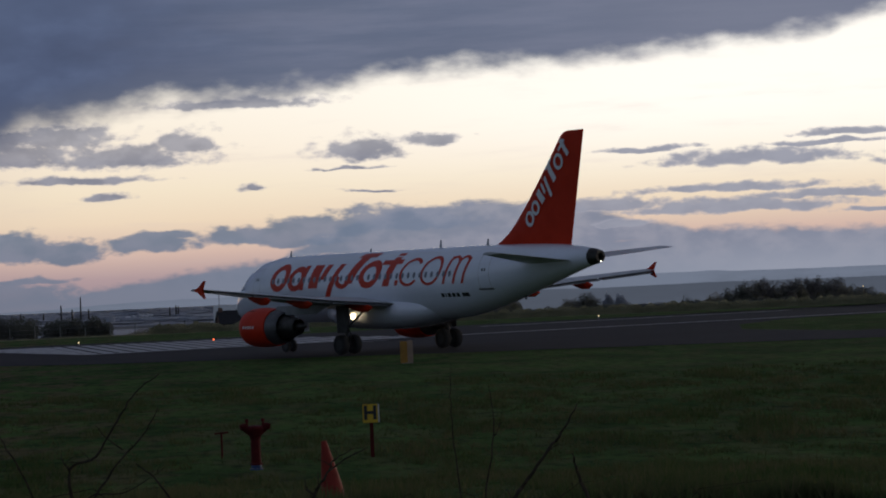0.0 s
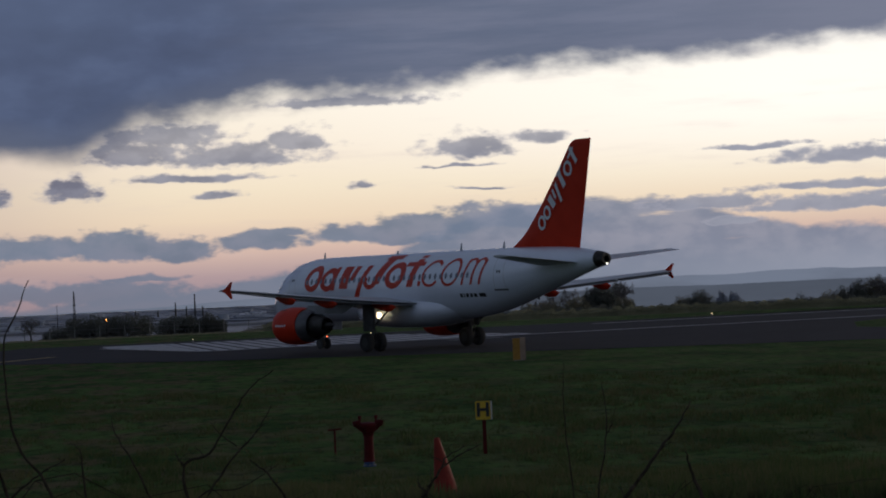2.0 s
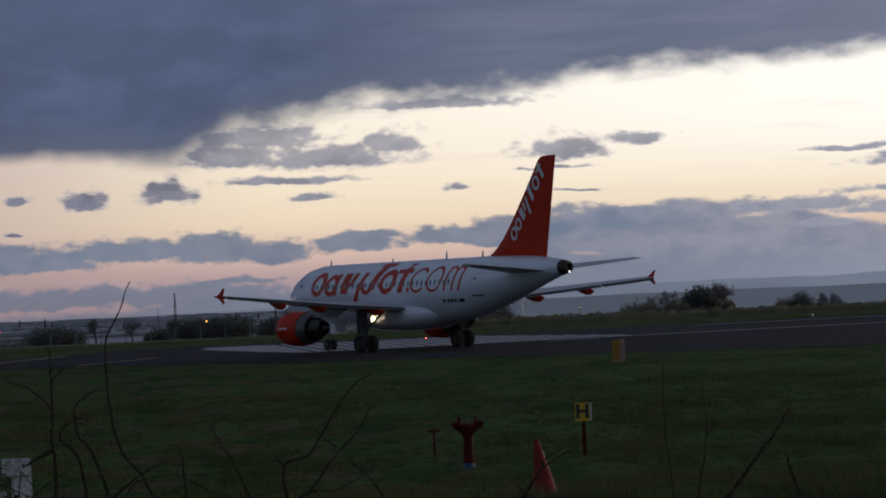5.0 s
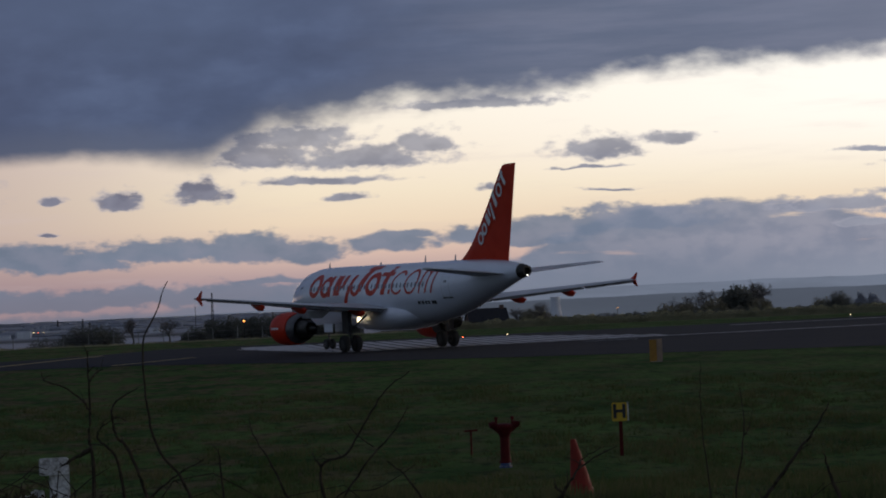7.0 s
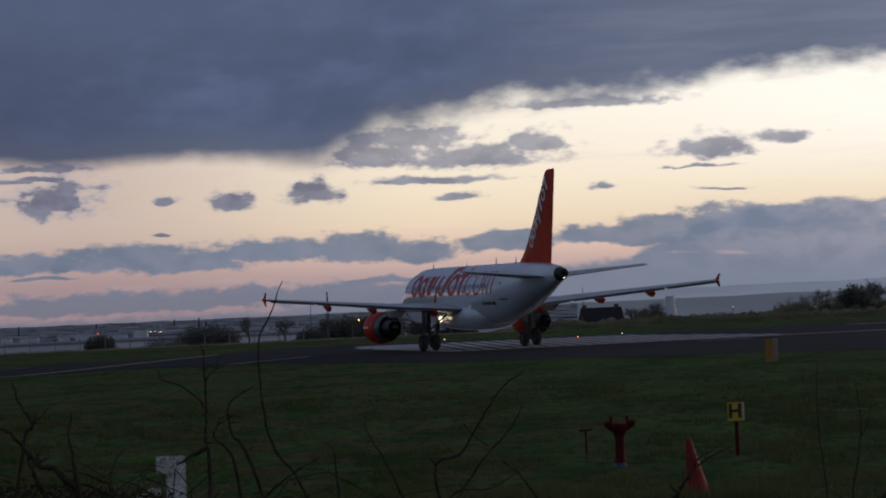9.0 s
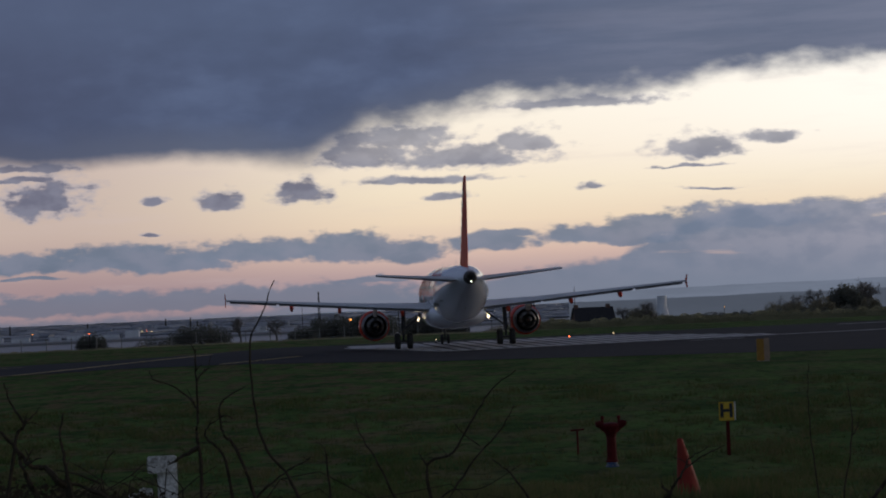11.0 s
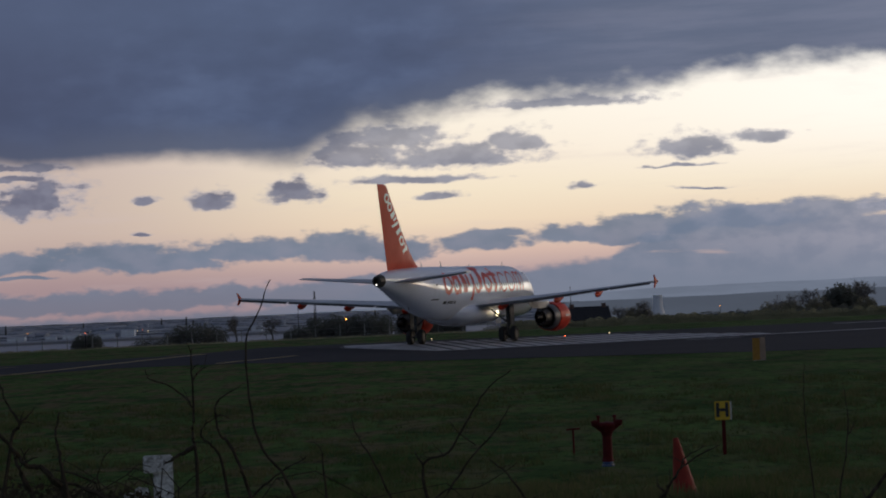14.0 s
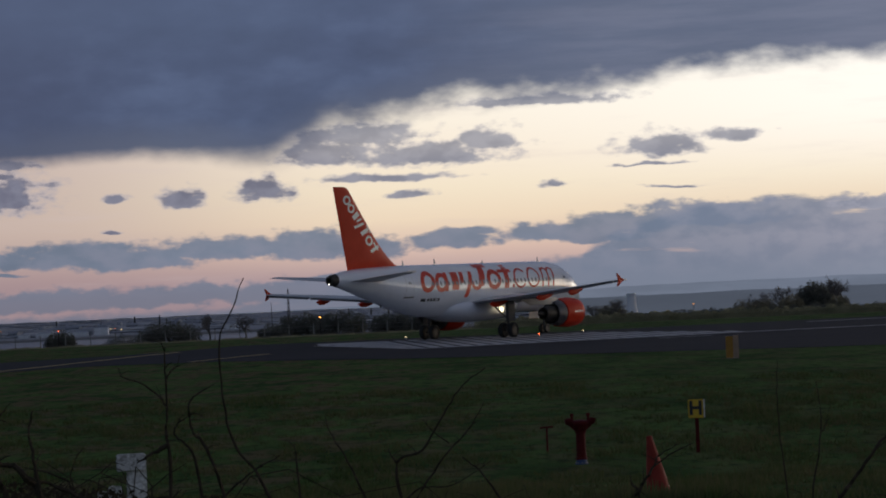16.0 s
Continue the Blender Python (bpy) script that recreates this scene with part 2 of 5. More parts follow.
# ---------- materials ----------
def mat(name, a, b=None, rough=0.6, metal=0.0, scale=8.0, detail=6.0, bump=0.0, bump_scale=None, stretch=(1, 1, 1), coat=0.0,
        fine=0.25, rand=0.0, spec=0.5, thin=0.0):
    """Two colours mixed by noise at two scales, in the object's own metres."""
    b = b or tuple(x * 0.8 for x in a)
    m = bpy.data.materials.new(name)
    m.use_nodes = True
    n = Nodes(m.node_tree)
    v = n.vec("MULTIPLY", n.put("ShaderNodeTexCoord").outputs["Object"], stretch)
    big = n.noise(v, scale, detail, 0.6)
    small = n.noise(v, scale * 9, 4.0, 0.6)
    f = n.math("ADD", n.math("MULTIPLY", big, 1 - fine), n.math("MULTIPLY", small, fine))
    col = n.mix(n.span(f, 0.34, 0.66, True), a, b)
    if rand:
        r = n.put("ShaderNodeObjectInfo").outputs["Random"]
        col = n.mix(n.math("MULTIPLY", r, rand), col, tuple(x * 0.45 for x in a))
    bs = n.put("ShaderNodeBsdfPrincipled")
    n.wire(bs.inputs["Base Color"], col)
    n.wire(bs.inputs["Roughness"], n.span(big, 0.3, 0.7, False, (max(0.02, rough - 0.07), min(1, rough + 0.09))))
    bs.inputs["Metallic"].default_value = metal
    bs.inputs["Specular IOR Level"].default_value = spec
    bs.inputs["Coat Weight"].default_value = coat
    bs.inputs["Coat Roughness"].default_value = 0.08
    if bump:
        k = n.put("ShaderNodeBump")
        k.inputs["Strength"].default_value = bump
        k.inputs["Distance"].default_value = 0.03
        n.wire(k.inputs["Height"], n.noise(v, bump_scale or scale * 6, 4.0))
        n.wire(bs.inputs["Normal"], k.outputs[0])
    out = n.put("ShaderNodeOutputMaterial")
    face = bs.outputs[0]
    if thin:
        # thin leaves and blades let light through
        tr, mx = n.put("ShaderNodeBsdfTranslucent"), n.put("ShaderNodeMixShader")
        n.wire(tr.inputs[0], col)
        mx.inputs[0].default_value = thin
        n.wire(mx.inputs[1], face)
        n.wire(mx.inputs[2], tr.outputs[0])
        face = mx.outputs[0]
    n.wire(out.inputs[0], face)
    return m


def lamp_mat(name, colour, power):
    m = bpy.data.materials.new(name)
    m.use_nodes = True
    n = Nodes(m.node_tree)
    em = n.put("ShaderNodeEmission")
    em.inputs[0].default_value, em.inputs[1].default_value = (*colour, 1), power
    out = n.put("ShaderNodeOutputMaterial")
    n.wire(out.inputs[0], em.outputs[0])
    return m


def grass_material():
    m = bpy.data.materials.new("winter_grass")
    m.use_nodes = True
    n = Nodes(m.node_tree)
    v = n.put("ShaderNodeTexCoord").outputs["Object"]
    broad = n.noise(n.vec("MULTIPLY", v, (0.20, 0.10, 1)), 1.0, 6.0, 0.65)
    mid = n.noise(n.vec("MULTIPLY", v, (0.62, 0.26, 1)), 1.0, 5.0, 0.55)
    tiny = n.noise(n.vec("MULTIPLY", v, (1.0, 0.42, 1)), 1.9, 5.0, 0.65)
    col = n.mix(n.span(broad, 0.4, 0.62, True), (0.080, 0.142, 0.038), (0.037, 0.080, 0.020))
    s = n.put("ShaderNodeSeparateXYZ")
    n.wire(s.inputs[0], v)
    # the dead straw lies thicker towards the western end
    straw = n.math("MULTIPLY", n.span(mid, 0.45, 0.60, True), n.span(s.outputs[0], -4.0, 8.0, True, (0.95, 0.42)))
    col = n.mix(straw, col, (0.122, 0.102, 0.054))
    col = n.mix(n.span(tiny, 0.46, 0.66, True, (0.0, 0.72)), col, (0.016, 0.031, 0.010))
    bs = n.put("ShaderNodeBsdfPrincipled")
    n.wire(bs.inputs["Base Color"], col)
    bs.inputs["Roughness"].default_value = 0.95
    bs.inputs["Specular IOR Level"].default_value = 0.03
    k = n.put("ShaderNodeBump")
    k.inputs["Strength"].default_value, k.inputs["Distance"].default_value = 0.9, 0.3
    n.wire(k.inputs["Height"], n.math("ADD", n.noise(v, 1.8, 6.0, 0.7), n.math("MULTIPLY", mid, 1.5)))
    n.wire(bs.inputs["Normal"], k.outputs[0])
    out = n.put("ShaderNodeOutputMaterial")
    n.wire(out.inputs[0], bs.outputs[0])
    return m


GRASS = grass_material()
# cool blue-grey base colour puts distance haze into the fields
FARMLAND = mat("hazed_farmland", (0.052, 0.060, 0.066), (0.075, 0.082, 0.088), 0.95, scale=0.006, fine=0.4)
ASPHALT = mat("asphalt", (0.031, 0.032, 0.038), (0.046, 0.046, 0.053), 0.9, spec=0.05, scale=0.12, bump=0.25, bump_scale=14, stretch=(1, 1, 1))
LINE = mat("worn_white_line_paint", (0.42, 0.42, 0.44), (0.22, 0.22, 0.235), 0.6, scale=0.8, fine=0.45)
YELLOW_LINE = mat("worn_yellow_line_paint", (0.50, 0.36, 0.08), (0.30, 0.23, 0.08), 0.6, scale=0.8, fine=0.45)
WATER = mat("river_water", (0.17, 0.185, 0.215), (0.21, 0.22, 0.25), 0.4, spec=0.4, scale=0.01)
WHITE = mat("white_aircraft_paint", (0.77, 0.81, 0.89), (0.69, 0.73, 0.81), 0.14, scale=0.5, coat=0.5, stretch=(0.5, 1, 2))
# a darker grey than the wing, for flaps and pylons
FLAP = mat("dark_flap_paint", (0.22, 0.225, 0.24), (0.16, 0.165, 0.175), 0.45, scale=0.8)
GREY = mat("grey_wing_paint", (0.48, 0.49, 0.51), (0.40, 0.41, 0.43), 0.36, scale=0.6)
ORANGE = mat("orange_aircraft_paint", (0.56, 0.034, 0.010), (0.48, 0.028, 0.008), 0.45, scale=0.6, spec=0.12)
LIVERY = mat("orange_marking_film", (0.55, 0.040, 0.016), (0.48, 0.034, 0.014), 0.4, scale=0.6, coat=0.08, spec=0.25)
LOGO_WHITE = mat("white_lettering_film", (0.74, 0.74, 0.74), (0.66, 0.66, 0.66), 0.35)
DARK = mat("dark_rubber_seal", (0.02, 0.02, 0.022), (0.03, 0.03, 0.032), 0.5)
CABIN_GLASS = mat("pale_cabin_window", (0.20, 0.21, 0.25), (0.15, 0.16, 0.20), 0.25)
# far shore ground, paled and blued to imitate haze
FARSHORE = mat("hazed_far_shore", (0.27, 0.285, 0.32), (0.34, 0.35, 0.375), 0.95, spec=0.05, scale=0.004, fine=0.4)
GLASS = mat("dark_cabin_glass", (0.05, 0.055, 0.065), (0.03, 0.033, 0.04), 0.12)
STEEL = mat("worn_steel", (0.32, 0.31, 0.30), (0.22, 0.21, 0.20), 0.35, 0.9, scale=2)
SOOT = mat("sooty_exhaust_metal", (0.07, 0.065, 0.06), (0.035, 0.033, 0.03), 0.5, 0.7, scale=3)
NOZZLE = mat("bare_nozzle_metal", (0.13, 0.13, 0.14), (0.08, 0.08, 0.085), 0.42, 0.5, scale=1.5)
STRUT = mat("grey_gear_enamel", (0.085, 0.085, 0.09), (0.05, 0.05, 0.05), 0.45, scale=4)
TYRE = mat("tyre_rubber", (0.022, 0.022, 0.022), (0.035, 0.034, 0.033), 0.85, scale=6)
RED = mat("red_hydrant_paint", (0.090, 0.007, 0.008), (0.052, 0.005, 0.006), 0.65, spec=0.12, scale=6, bump=0.2)
BLUE = mat("blue_flange_paint", (0.03, 0.07, 0.20), (0.02, 0.05, 0.13), 0.5, scale=8)
SIGN_YELLOW = mat("yellow_sign_face", (0.62, 0.40, 0.02), (0.52, 0.33, 0.02), 0.45, scale=8)
BLACK = mat("black_paint", (0.012, 0.012, 0.012), (0.02, 0.02, 0.02), 0.5)
PALE = mat("weathered_white_paint", (0.80, 0.80, 0.79), (0.20, 0.19, 0.17), 0.6, scale=11, fine=0.5, bump=0.3)
CONE = mat("orange_cone_plastic", (0.25, 0.026, 0.015), (0.16, 0.020, 0.012), 0.6, spec=0.2, scale=7, fine=0.4)
MARKER = mat("yellow_marker_panel", (0.36, 0.18, 0.015), (0.27, 0.13, 0.014), 0.5, scale=5)
BARK = mat("bare_bark", (0.150, 0.135, 0.120), (0.100, 0.090, 0.082), 0.9, scale=20, bump=0.4)
TWIG = mat("bramble_stem", (0.028, 0.024, 0.016), (0.062, 0.050, 0.036), 0.9, spec=0.1, scale=30)
LEAF = mat("evergreen_leaf", (0.110, 0.120, 0.100), (0.150, 0.146, 0.124), 0.95, spec=0.1, thin=0.35, scale=0.8)
HEDGE = mat("bleached_hedge_grass", (0.34, 0.315, 0.20), (0.235, 0.23, 0.145), 0.95, spec=0.1, thin=0.4, scale=0.5)
BROWN_LEAF = mat("winter_hedge_leaf", (0.25, 0.225, 0.155), (0.16, 0.155, 0.112), 0.95, spec=0.1, thin=0.4, scale=0.5)
DEAD_LEAF = mat("withered_bramble_leaf", (0.050, 0.040, 0.026), (0.028, 0.028, 0.016), 0.95, spec=0.1, thin=0.3, scale=9)
BLADE = mat("grass_blade", (0.050, 0.092, 0.026), (0.140, 0.128, 0.064), 0.9, spec=0.1, thin=0.4, scale=0.3, fine=0.45)
BRICK = mat("dark_house_brick", (0.13, 0.075, 0.055), (0.09, 0.055, 0.045), 0.9, scale=2)
SLATE = mat("roof_slate", (0.045, 0.045, 0.05), (0.03, 0.03, 0.034), 0.95, spec=0.05, scale=3)
CONCRETE = mat("pale_concrete", (0.42, 0.41, 0.40), (0.30, 0.30, 0.29), 0.85, scale=0.08)
# pale cladding across the river, distance haze mixed into the colour
FAR_PALE = mat("hazed_pale_cladding", (0.36, 0.38, 0.43), (0.27, 0.29, 0.33), 0.8, scale=0.05)
STEAM = mat("pale_steam", (0.86, 0.86, 0.88), (0.74, 0.74, 0.77), 0.95, spec=0.05, thin=0.5, scale=0.5)
# scrub and far tree heads with the haze painted into their tint
FAR_WOOD = mat("hazed_winter_scrub", (0.33, 0.345, 0.385), (0.27, 0.285, 0.32), 0.95, scale=0.05, fine=0.4)
TANK = mat("pale_tank_paint", (0.72, 0.73, 0.76), (0.55, 0.56, 0.58), 0.6, scale=0.05)
MARKER_END = mat("dull_marker_end", (0.36, 0.25, 0.18), (0.25, 0.18, 0.13), 0.8, scale=4)
POST = mat("weathered_concrete", (0.33, 0.32, 0.30), (0.24, 0.24, 0.22), 0.9, scale=3)
# tree line greyed and lightened in its colour, as haze would
WOODLAND = mat("hazed_woodland", (0.115, 0.12, 0.125), (0.085, 0.09, 0.095), 0.95, spec=0.05, scale=0.05, thin=0.3)
# grey cladding of the far works, also tinted for haze
SHED = mat("hazed_shed_cladding", (0.26, 0.275, 0.31), (0.18, 0.195, 0.225), 0.7, scale=0.05)
LIGHT_WARM = lamp_mat("warm_lamp", (1.0, 0.78, 0.42), 1.8)
LANDING_LAMP = lamp_mat("landing_lamp_glow", (1.0, 0.80, 0.48), 3.0)
LIGHT_WHITE = lamp_mat("white_lamp", (1.0, 0.93, 0.8), 4.0)
LIGHT_SODIUM = lamp_mat("sodium_lamp", (1.0, 0.34, 0.07), 5.0)
LIGHT_RED = lamp_mat("red_lamp", (1.0, 0.15, 0.05), 5.0)


# ---------- building helpers ----------
def mesh_of(name, bm, materials, smooth=False):
    me = bpy.data.meshes.new(name)
    bmesh.ops.recalc_face_normals(bm, faces=bm.faces)
    bm.to_mesh(me)
    bm.free()
    for m in materials if isinstance(materials, (list, tuple)) else [materials]:
        me.materials.append(m)
    if smooth:
        me.shade_smooth()
        me.set_sharp_from_angle(angle=radians(38))
    return me


def thing(name, bm, material, label="", category="", group="", kind="", smooth=False, at=None):
    ob = new(name, mesh_of(name, bm, material, smooth))
    if at is not None:
        ob.matrix_basis = at
    return tagged(ob, label, category, group, kind)


def empty(name, label, category, group="", at=None):
    ob = new(name)
    ob.empty_display_size = 0.2
    if at is not None:
        ob.matrix_basis = at
    return tagged(ob, label, category, group)


def part(name, bm, material, parent, label="", smooth=True, at=None):
    ob = new(name, mesh_of(name, bm, material, smooth))
    ob.parent = parent
    if at is not None:
        ob.matrix_basis = at
    return tagged(ob, label)


def loft(bm, rings, cap=True, close=True):
    rows = [[bm.verts.new(p) for p in r] for r in rings]
    for a, b in zip(rows, rows[1:]):
        k = len(a)
        for i in range(k if close else k - 1):
            j = (i + 1) % k
            bm.faces.new((a[i], a[j], b[j], b[i]))
    if cap:
        bm.faces.new(rows[0])
        bm.faces.new(rows[-1])
    return rows


def box(bm, lo, hi, bevel=0.0):
    x0, y0, z0 = lo
    x1, y1, z1 = hi
    ring = lambda z: [(x0, y0, z), (x1, y0, z), (x1, y1, z), (x0, y1, z)]
    rows = loft(bm, [ring(z0), ring(z1)])
    if bevel:
        vs = [v for r in rows for v in r]
        es = {e for v in vs for e in v.link_edges}
        bmesh.ops.bevel(bm, geom=list(es), offset=bevel, segments=2, affect="EDGES")


def tube(bm, points, radii, sides=8, cap=True):
    """A round bar along points, a radius at each."""
    pts = [Vector(p) for p in points]
    rings = []
    for i, p in enumerate(pts):
        d = (pts[min(i + 1, len(pts) - 1)] - pts[max(i - 1, 0)]).normalized()
        u = d.orthogonal().normalized() if abs(d.z) > 0.9 else d.cross(Vector((0, 0, 1))).normalized()
        w = d.cross(u)
        r = radii[i] if isinstance(radii, (list, tuple)) else radii
        rings.append([p + (u * math.cos(2 * math.pi * k / sides) + w * math.sin(2 * math.pi * k / sides)) * r for k in range(sides)])
    loft(bm, rings, cap)


def turned(bm, profile, axis="z", centre=(0, 0, 0), sides=24, cap=True):
    """A lathe: profile of (along, radius)."""
    c = Vector(centre)
    rings = []
    for h, r in profile:
        ring = []
        for k in range(sides):
            a, b = r * math.cos(2 * math.pi * k / sides), r * math.sin(2 * math.pi * k / sides)
            ring.append(c + Vector({"z": (a, b, h), "x": (h, a, b), "y": (a, h, b)}[axis]))
        rings.append(ring)
    loft(bm, rings, cap)


def land(x, y):
    """Height of the ground: a bank under the camera, a level airfield, then a long fall to the river and a far shore."""
    r = math.hypot(x, y)
    k = min(1.0, max(0.0, (54 - r) / 54))
    z = 2.75 * k ** 0.8
    if r > 236:
        z -= min(r - 236, 1420) * 0.0174 * min(1.0, (r - 236) / 40)
    if r > 2080:
        z -= min(r - 2080, 2700) * 0.0023
    return z


def polar(az, d, up=0.0):
    a = radians(az)
    x, y = d * math.sin(a), d * math.cos(a)
    return Vector((x, y, land(x, y) + up))


# ---------- the setting ----------
def ground_sheet():
    radii = [0, 3, 6, 10, 14, 18, 22, 26, 30, 34, 38, 42, 46, 50, 54, 60, 70, 85, 110, 140, 180, 215, 236, 246, 256, 266, 276, 300,
             340, 400, 500, 650, 850, 1100, 1400, 1656, 1800, 2080, 2400, 2800, 3400, 4200, 4780]
    seg = 144
    bm = bmesh.new()
    rows = []
    for r in radii[1:]:
        row = []
        for k in range(seg):
            a = 2 * math.pi * k / seg
            x, y = r * math.sin(a), r * math.cos(a)
            wob = 0.10 * noise.noise(Vector((x * 0.12, y * 0.12, 3))) if r < 125 else 0
            row.append(bm.verts.new((x, y, land(x, y) + wob)))
        rows.append(row)
    top = bm.verts.new((0, 0, land(0, 0)))
    for k in range(seg):
        bm.faces.new((top, rows[0][k], rows[0][(k + 1) % seg]))
    for i, (a, b) in enumerate(zip(rows, rows[1:])):
        for k in range(seg):
            f = bm.faces.new((a[k], a[(k + 1) % seg], b[(k + 1) % seg], b[k]))
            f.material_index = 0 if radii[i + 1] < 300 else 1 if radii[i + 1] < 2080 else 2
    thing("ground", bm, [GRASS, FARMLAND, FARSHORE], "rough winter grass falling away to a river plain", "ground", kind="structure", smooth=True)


def flat(name, outline, z, material, label, category, thick=0.0):
    bm = bmesh.new()
    vs = [bm.verts.new((x, y, z)) for x, y in outline]
    f = bm.faces.new(vs)
    if f.normal.z < 0:
        f.normal_flip()
    bmesh.ops.triangulate(bm, faces=[f])
    return thing(name, bm, material, label, category, kind="structure")


RUN_O = Vector((0.6, 177.6))          # near corner of the threshold markings
RUN_A = radians(15.6)
RUN_D = Vector((math.cos(RUN_A), math.sin(RUN_A)))   # along the runway
RUN_N = Vector((-math.sin(RUN_A), math.cos(RUN_A)))  # across it, away from the camera


def on_runway(s, w):
    p = RUN_O + RUN_D * s + RUN_N * w
    return (p.x, p.y)


def airfield():
    flat("runway", [on_runway(-3, -4), on_runway(900, -4), on_runway(900, 40), (70, 224), (30, 217.5), (8, 213), (-11, 204)], 0.03, ASPHALT,
         "dark asphalt runway with worn white markings", "runway")
    flat("taxiway", [(95, 113), (41, 134), (20, 142.5), (0.8, 153.5), (-7, 161), (-13, 167), (-21, 168.5), (-28, 161.5), (-60, 144),
                     (-60, 170), (-32, 188.5), (-19, 201), (-14, 215), (0, 215), (62, 195), (52, 186), (46, 176), (42.8, 163), (46, 149), (95, 128)],
         0.018, ASPHALT, "dark asphalt taxiway curving on to the runway", "taxiway")
    # threshold bars, each a thin slab of paint
    for i in range(27):
        x = -6.6 + i * 1.16
        y0 = 177.8 + 0.28 * x if x > 0 else 177.8 - 3.1 * x
        y1 = min(207.0, 208 - 2.5 * (x - 16.2))
        if y1 - y0 < 2:
            continue
        q4 = [(x, y0), (x + 0.80, y0 + 0.22), (x + 0.80 - 0.10 * (y1 - y0), y1), (x - 0.10 * (y1 - y0), y1)]
        bm = bmesh.new()
        loft(bm, [[(*q, 0.03) for q in q4], [(*q, 0.038) for q in q4]])
        thing("threshold_bar", bm, LINE, "long worn white threshold bar on the runway", "runway marking", "threshold bars", "structure")
    marks = [("runway_edge_line", 0, 700, -0.9, 1.0, LINE), ("runway_centre_line", 40, 70, 22.5, 0.9, LINE),
             ("runway_centre_line", 90, 120, 22.5, 0.9, LINE), ("runway_centre_line", 140, 170, 22.5, 0.9, LINE),
             ("touchdown_mark", 16, 20, -5.5, 0.5, LINE)]
    for name, s0, s1, w, k, m in marks:
        bm = bmesh.new()
        q4 = [on_runway(s0, w), on_runway(s1, w), on_runway(s1, w + k), on_runway(s0, w + k)]
        loft(bm, [[(*q, 0.03) for q in q4], [(*q, 0.038) for q in q4]])
        thing(name, bm, m, "worn white line painted on the runway", "runway marking", kind="structure")

    def stripe(pts, k, name="taxiway_line", m=YELLOW_LINE, label="faded yellow guide line on the taxiway"):
        bm = bmesh.new()
        L, R = [], []
        for i, p in enumerate(pts):
            d = (Vector(pts[min(i + 1, len(pts) - 1)]) - Vector(pts[max(i - 1, 0)])).normalized()
            nrm = Vector((-d.y, d.x)) * k / 2
            L.append(Vector(p) + nrm)
            R.append(Vector(p) - nrm)
        vl = [bm.verts.new((*v, 0.042)) for v in L]
        vr = [bm.verts.new((*v, 0.042)) for v in R]
        for i in range(len(pts) - 1):
            bm.faces.new((vr[i], vr[i + 1], vl[i + 1], vl[i]))
        thing(name, bm, m, label, "taxiway marking", kind="structure")

    stripe([(-40, 150), (-31, 158), (-27, 163), (-24.6, 172), (-22.7, 180.5), (-20.4, 190), (-17.8, 199.4)], 0.55)
    stripe([(-14.4, 168.4), (-13.4, 171.3), (-11.6, 176), (-9.8, 181)], 0.45)
    stripe([(0.4, 177.0), (-3.2, 188), (-7.2, 200)], 0.6, "threshold_end_line", LINE, "worn white line closing the threshold bars")
    stripe([(-52, 160), (-40, 172), (-30, 184)], 0.35)


def sky_backdrop():
    bm = bmesh.new()
    cols, rows = 40, 16
    grid = []
    for i in range(cols + 1):
        az = radians(-42 + 90 * i / cols)
        col = []
        for j in range(rows + 1):
            e = radians(-4 + 30 * j / rows)
            col.append(bm.verts.new((4900 * math.sin(az) * math.cos(e), 4900 * math.cos(az) * math.cos(e), 4900 * math.sin(e))))
        grid.append(col)
    for i in range(cols):
        for j in range(rows):
            bm.faces.new((grid[i][j], grid[i + 1][j], grid[i + 1][j + 1], grid[i][j + 1]))
    ob = thing("sky_backdrop", bm, sky_material(), "dusk sky with slate clouds over a peach glow", "sky", kind="structure", smooth=True)
    ob.matrix_basis = pose(0, 0, EYE)
    return ob


def hills(name, d, base, lift, rough, seed, colour, a0=-40, a1=46):
    """A far ridge: a plain backdrop whose glowing colour carries the haze."""
    bm = bmesh.new()
    lo, hi = [], []
    for i in range(361):
        az = a0 + (a1 - a0) * i / 360
        a = radians(az)
        k = min(1, max(0, (az + 7) / 16))
        e = base + lift * (k * k * (3 - 2 * k)) + rough * noise.fractal(Vector((az * 0.33, seed, 0)), 0.8, 2.2, 5)
        x, y = d * math.sin(a), d * math.cos(a)
        lo.append(bm.verts.new((x, y, -60)))
        hi.append(bm.verts.new((x, y, EYE + d * math.tan(radians(e)))))
    for i in range(360):
        bm.faces.new((lo[i], lo[i + 1], hi[i + 1], hi[i]))
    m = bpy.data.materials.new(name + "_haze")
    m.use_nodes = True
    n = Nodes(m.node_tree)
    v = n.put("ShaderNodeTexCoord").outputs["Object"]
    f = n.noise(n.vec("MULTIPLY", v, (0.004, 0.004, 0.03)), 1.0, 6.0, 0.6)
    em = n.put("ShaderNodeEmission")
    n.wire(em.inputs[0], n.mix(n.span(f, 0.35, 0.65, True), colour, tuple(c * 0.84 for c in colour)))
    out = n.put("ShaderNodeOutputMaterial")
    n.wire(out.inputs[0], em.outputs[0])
    thing(name, bm, m, "blue-grey backdrop land, dusk haze put into its glow", "hills", kind="structure")


ground_sheet()
airfield()
SKY = sky_backdrop()
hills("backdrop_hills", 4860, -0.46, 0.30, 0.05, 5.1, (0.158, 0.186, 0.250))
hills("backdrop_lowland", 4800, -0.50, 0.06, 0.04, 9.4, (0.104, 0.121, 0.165))
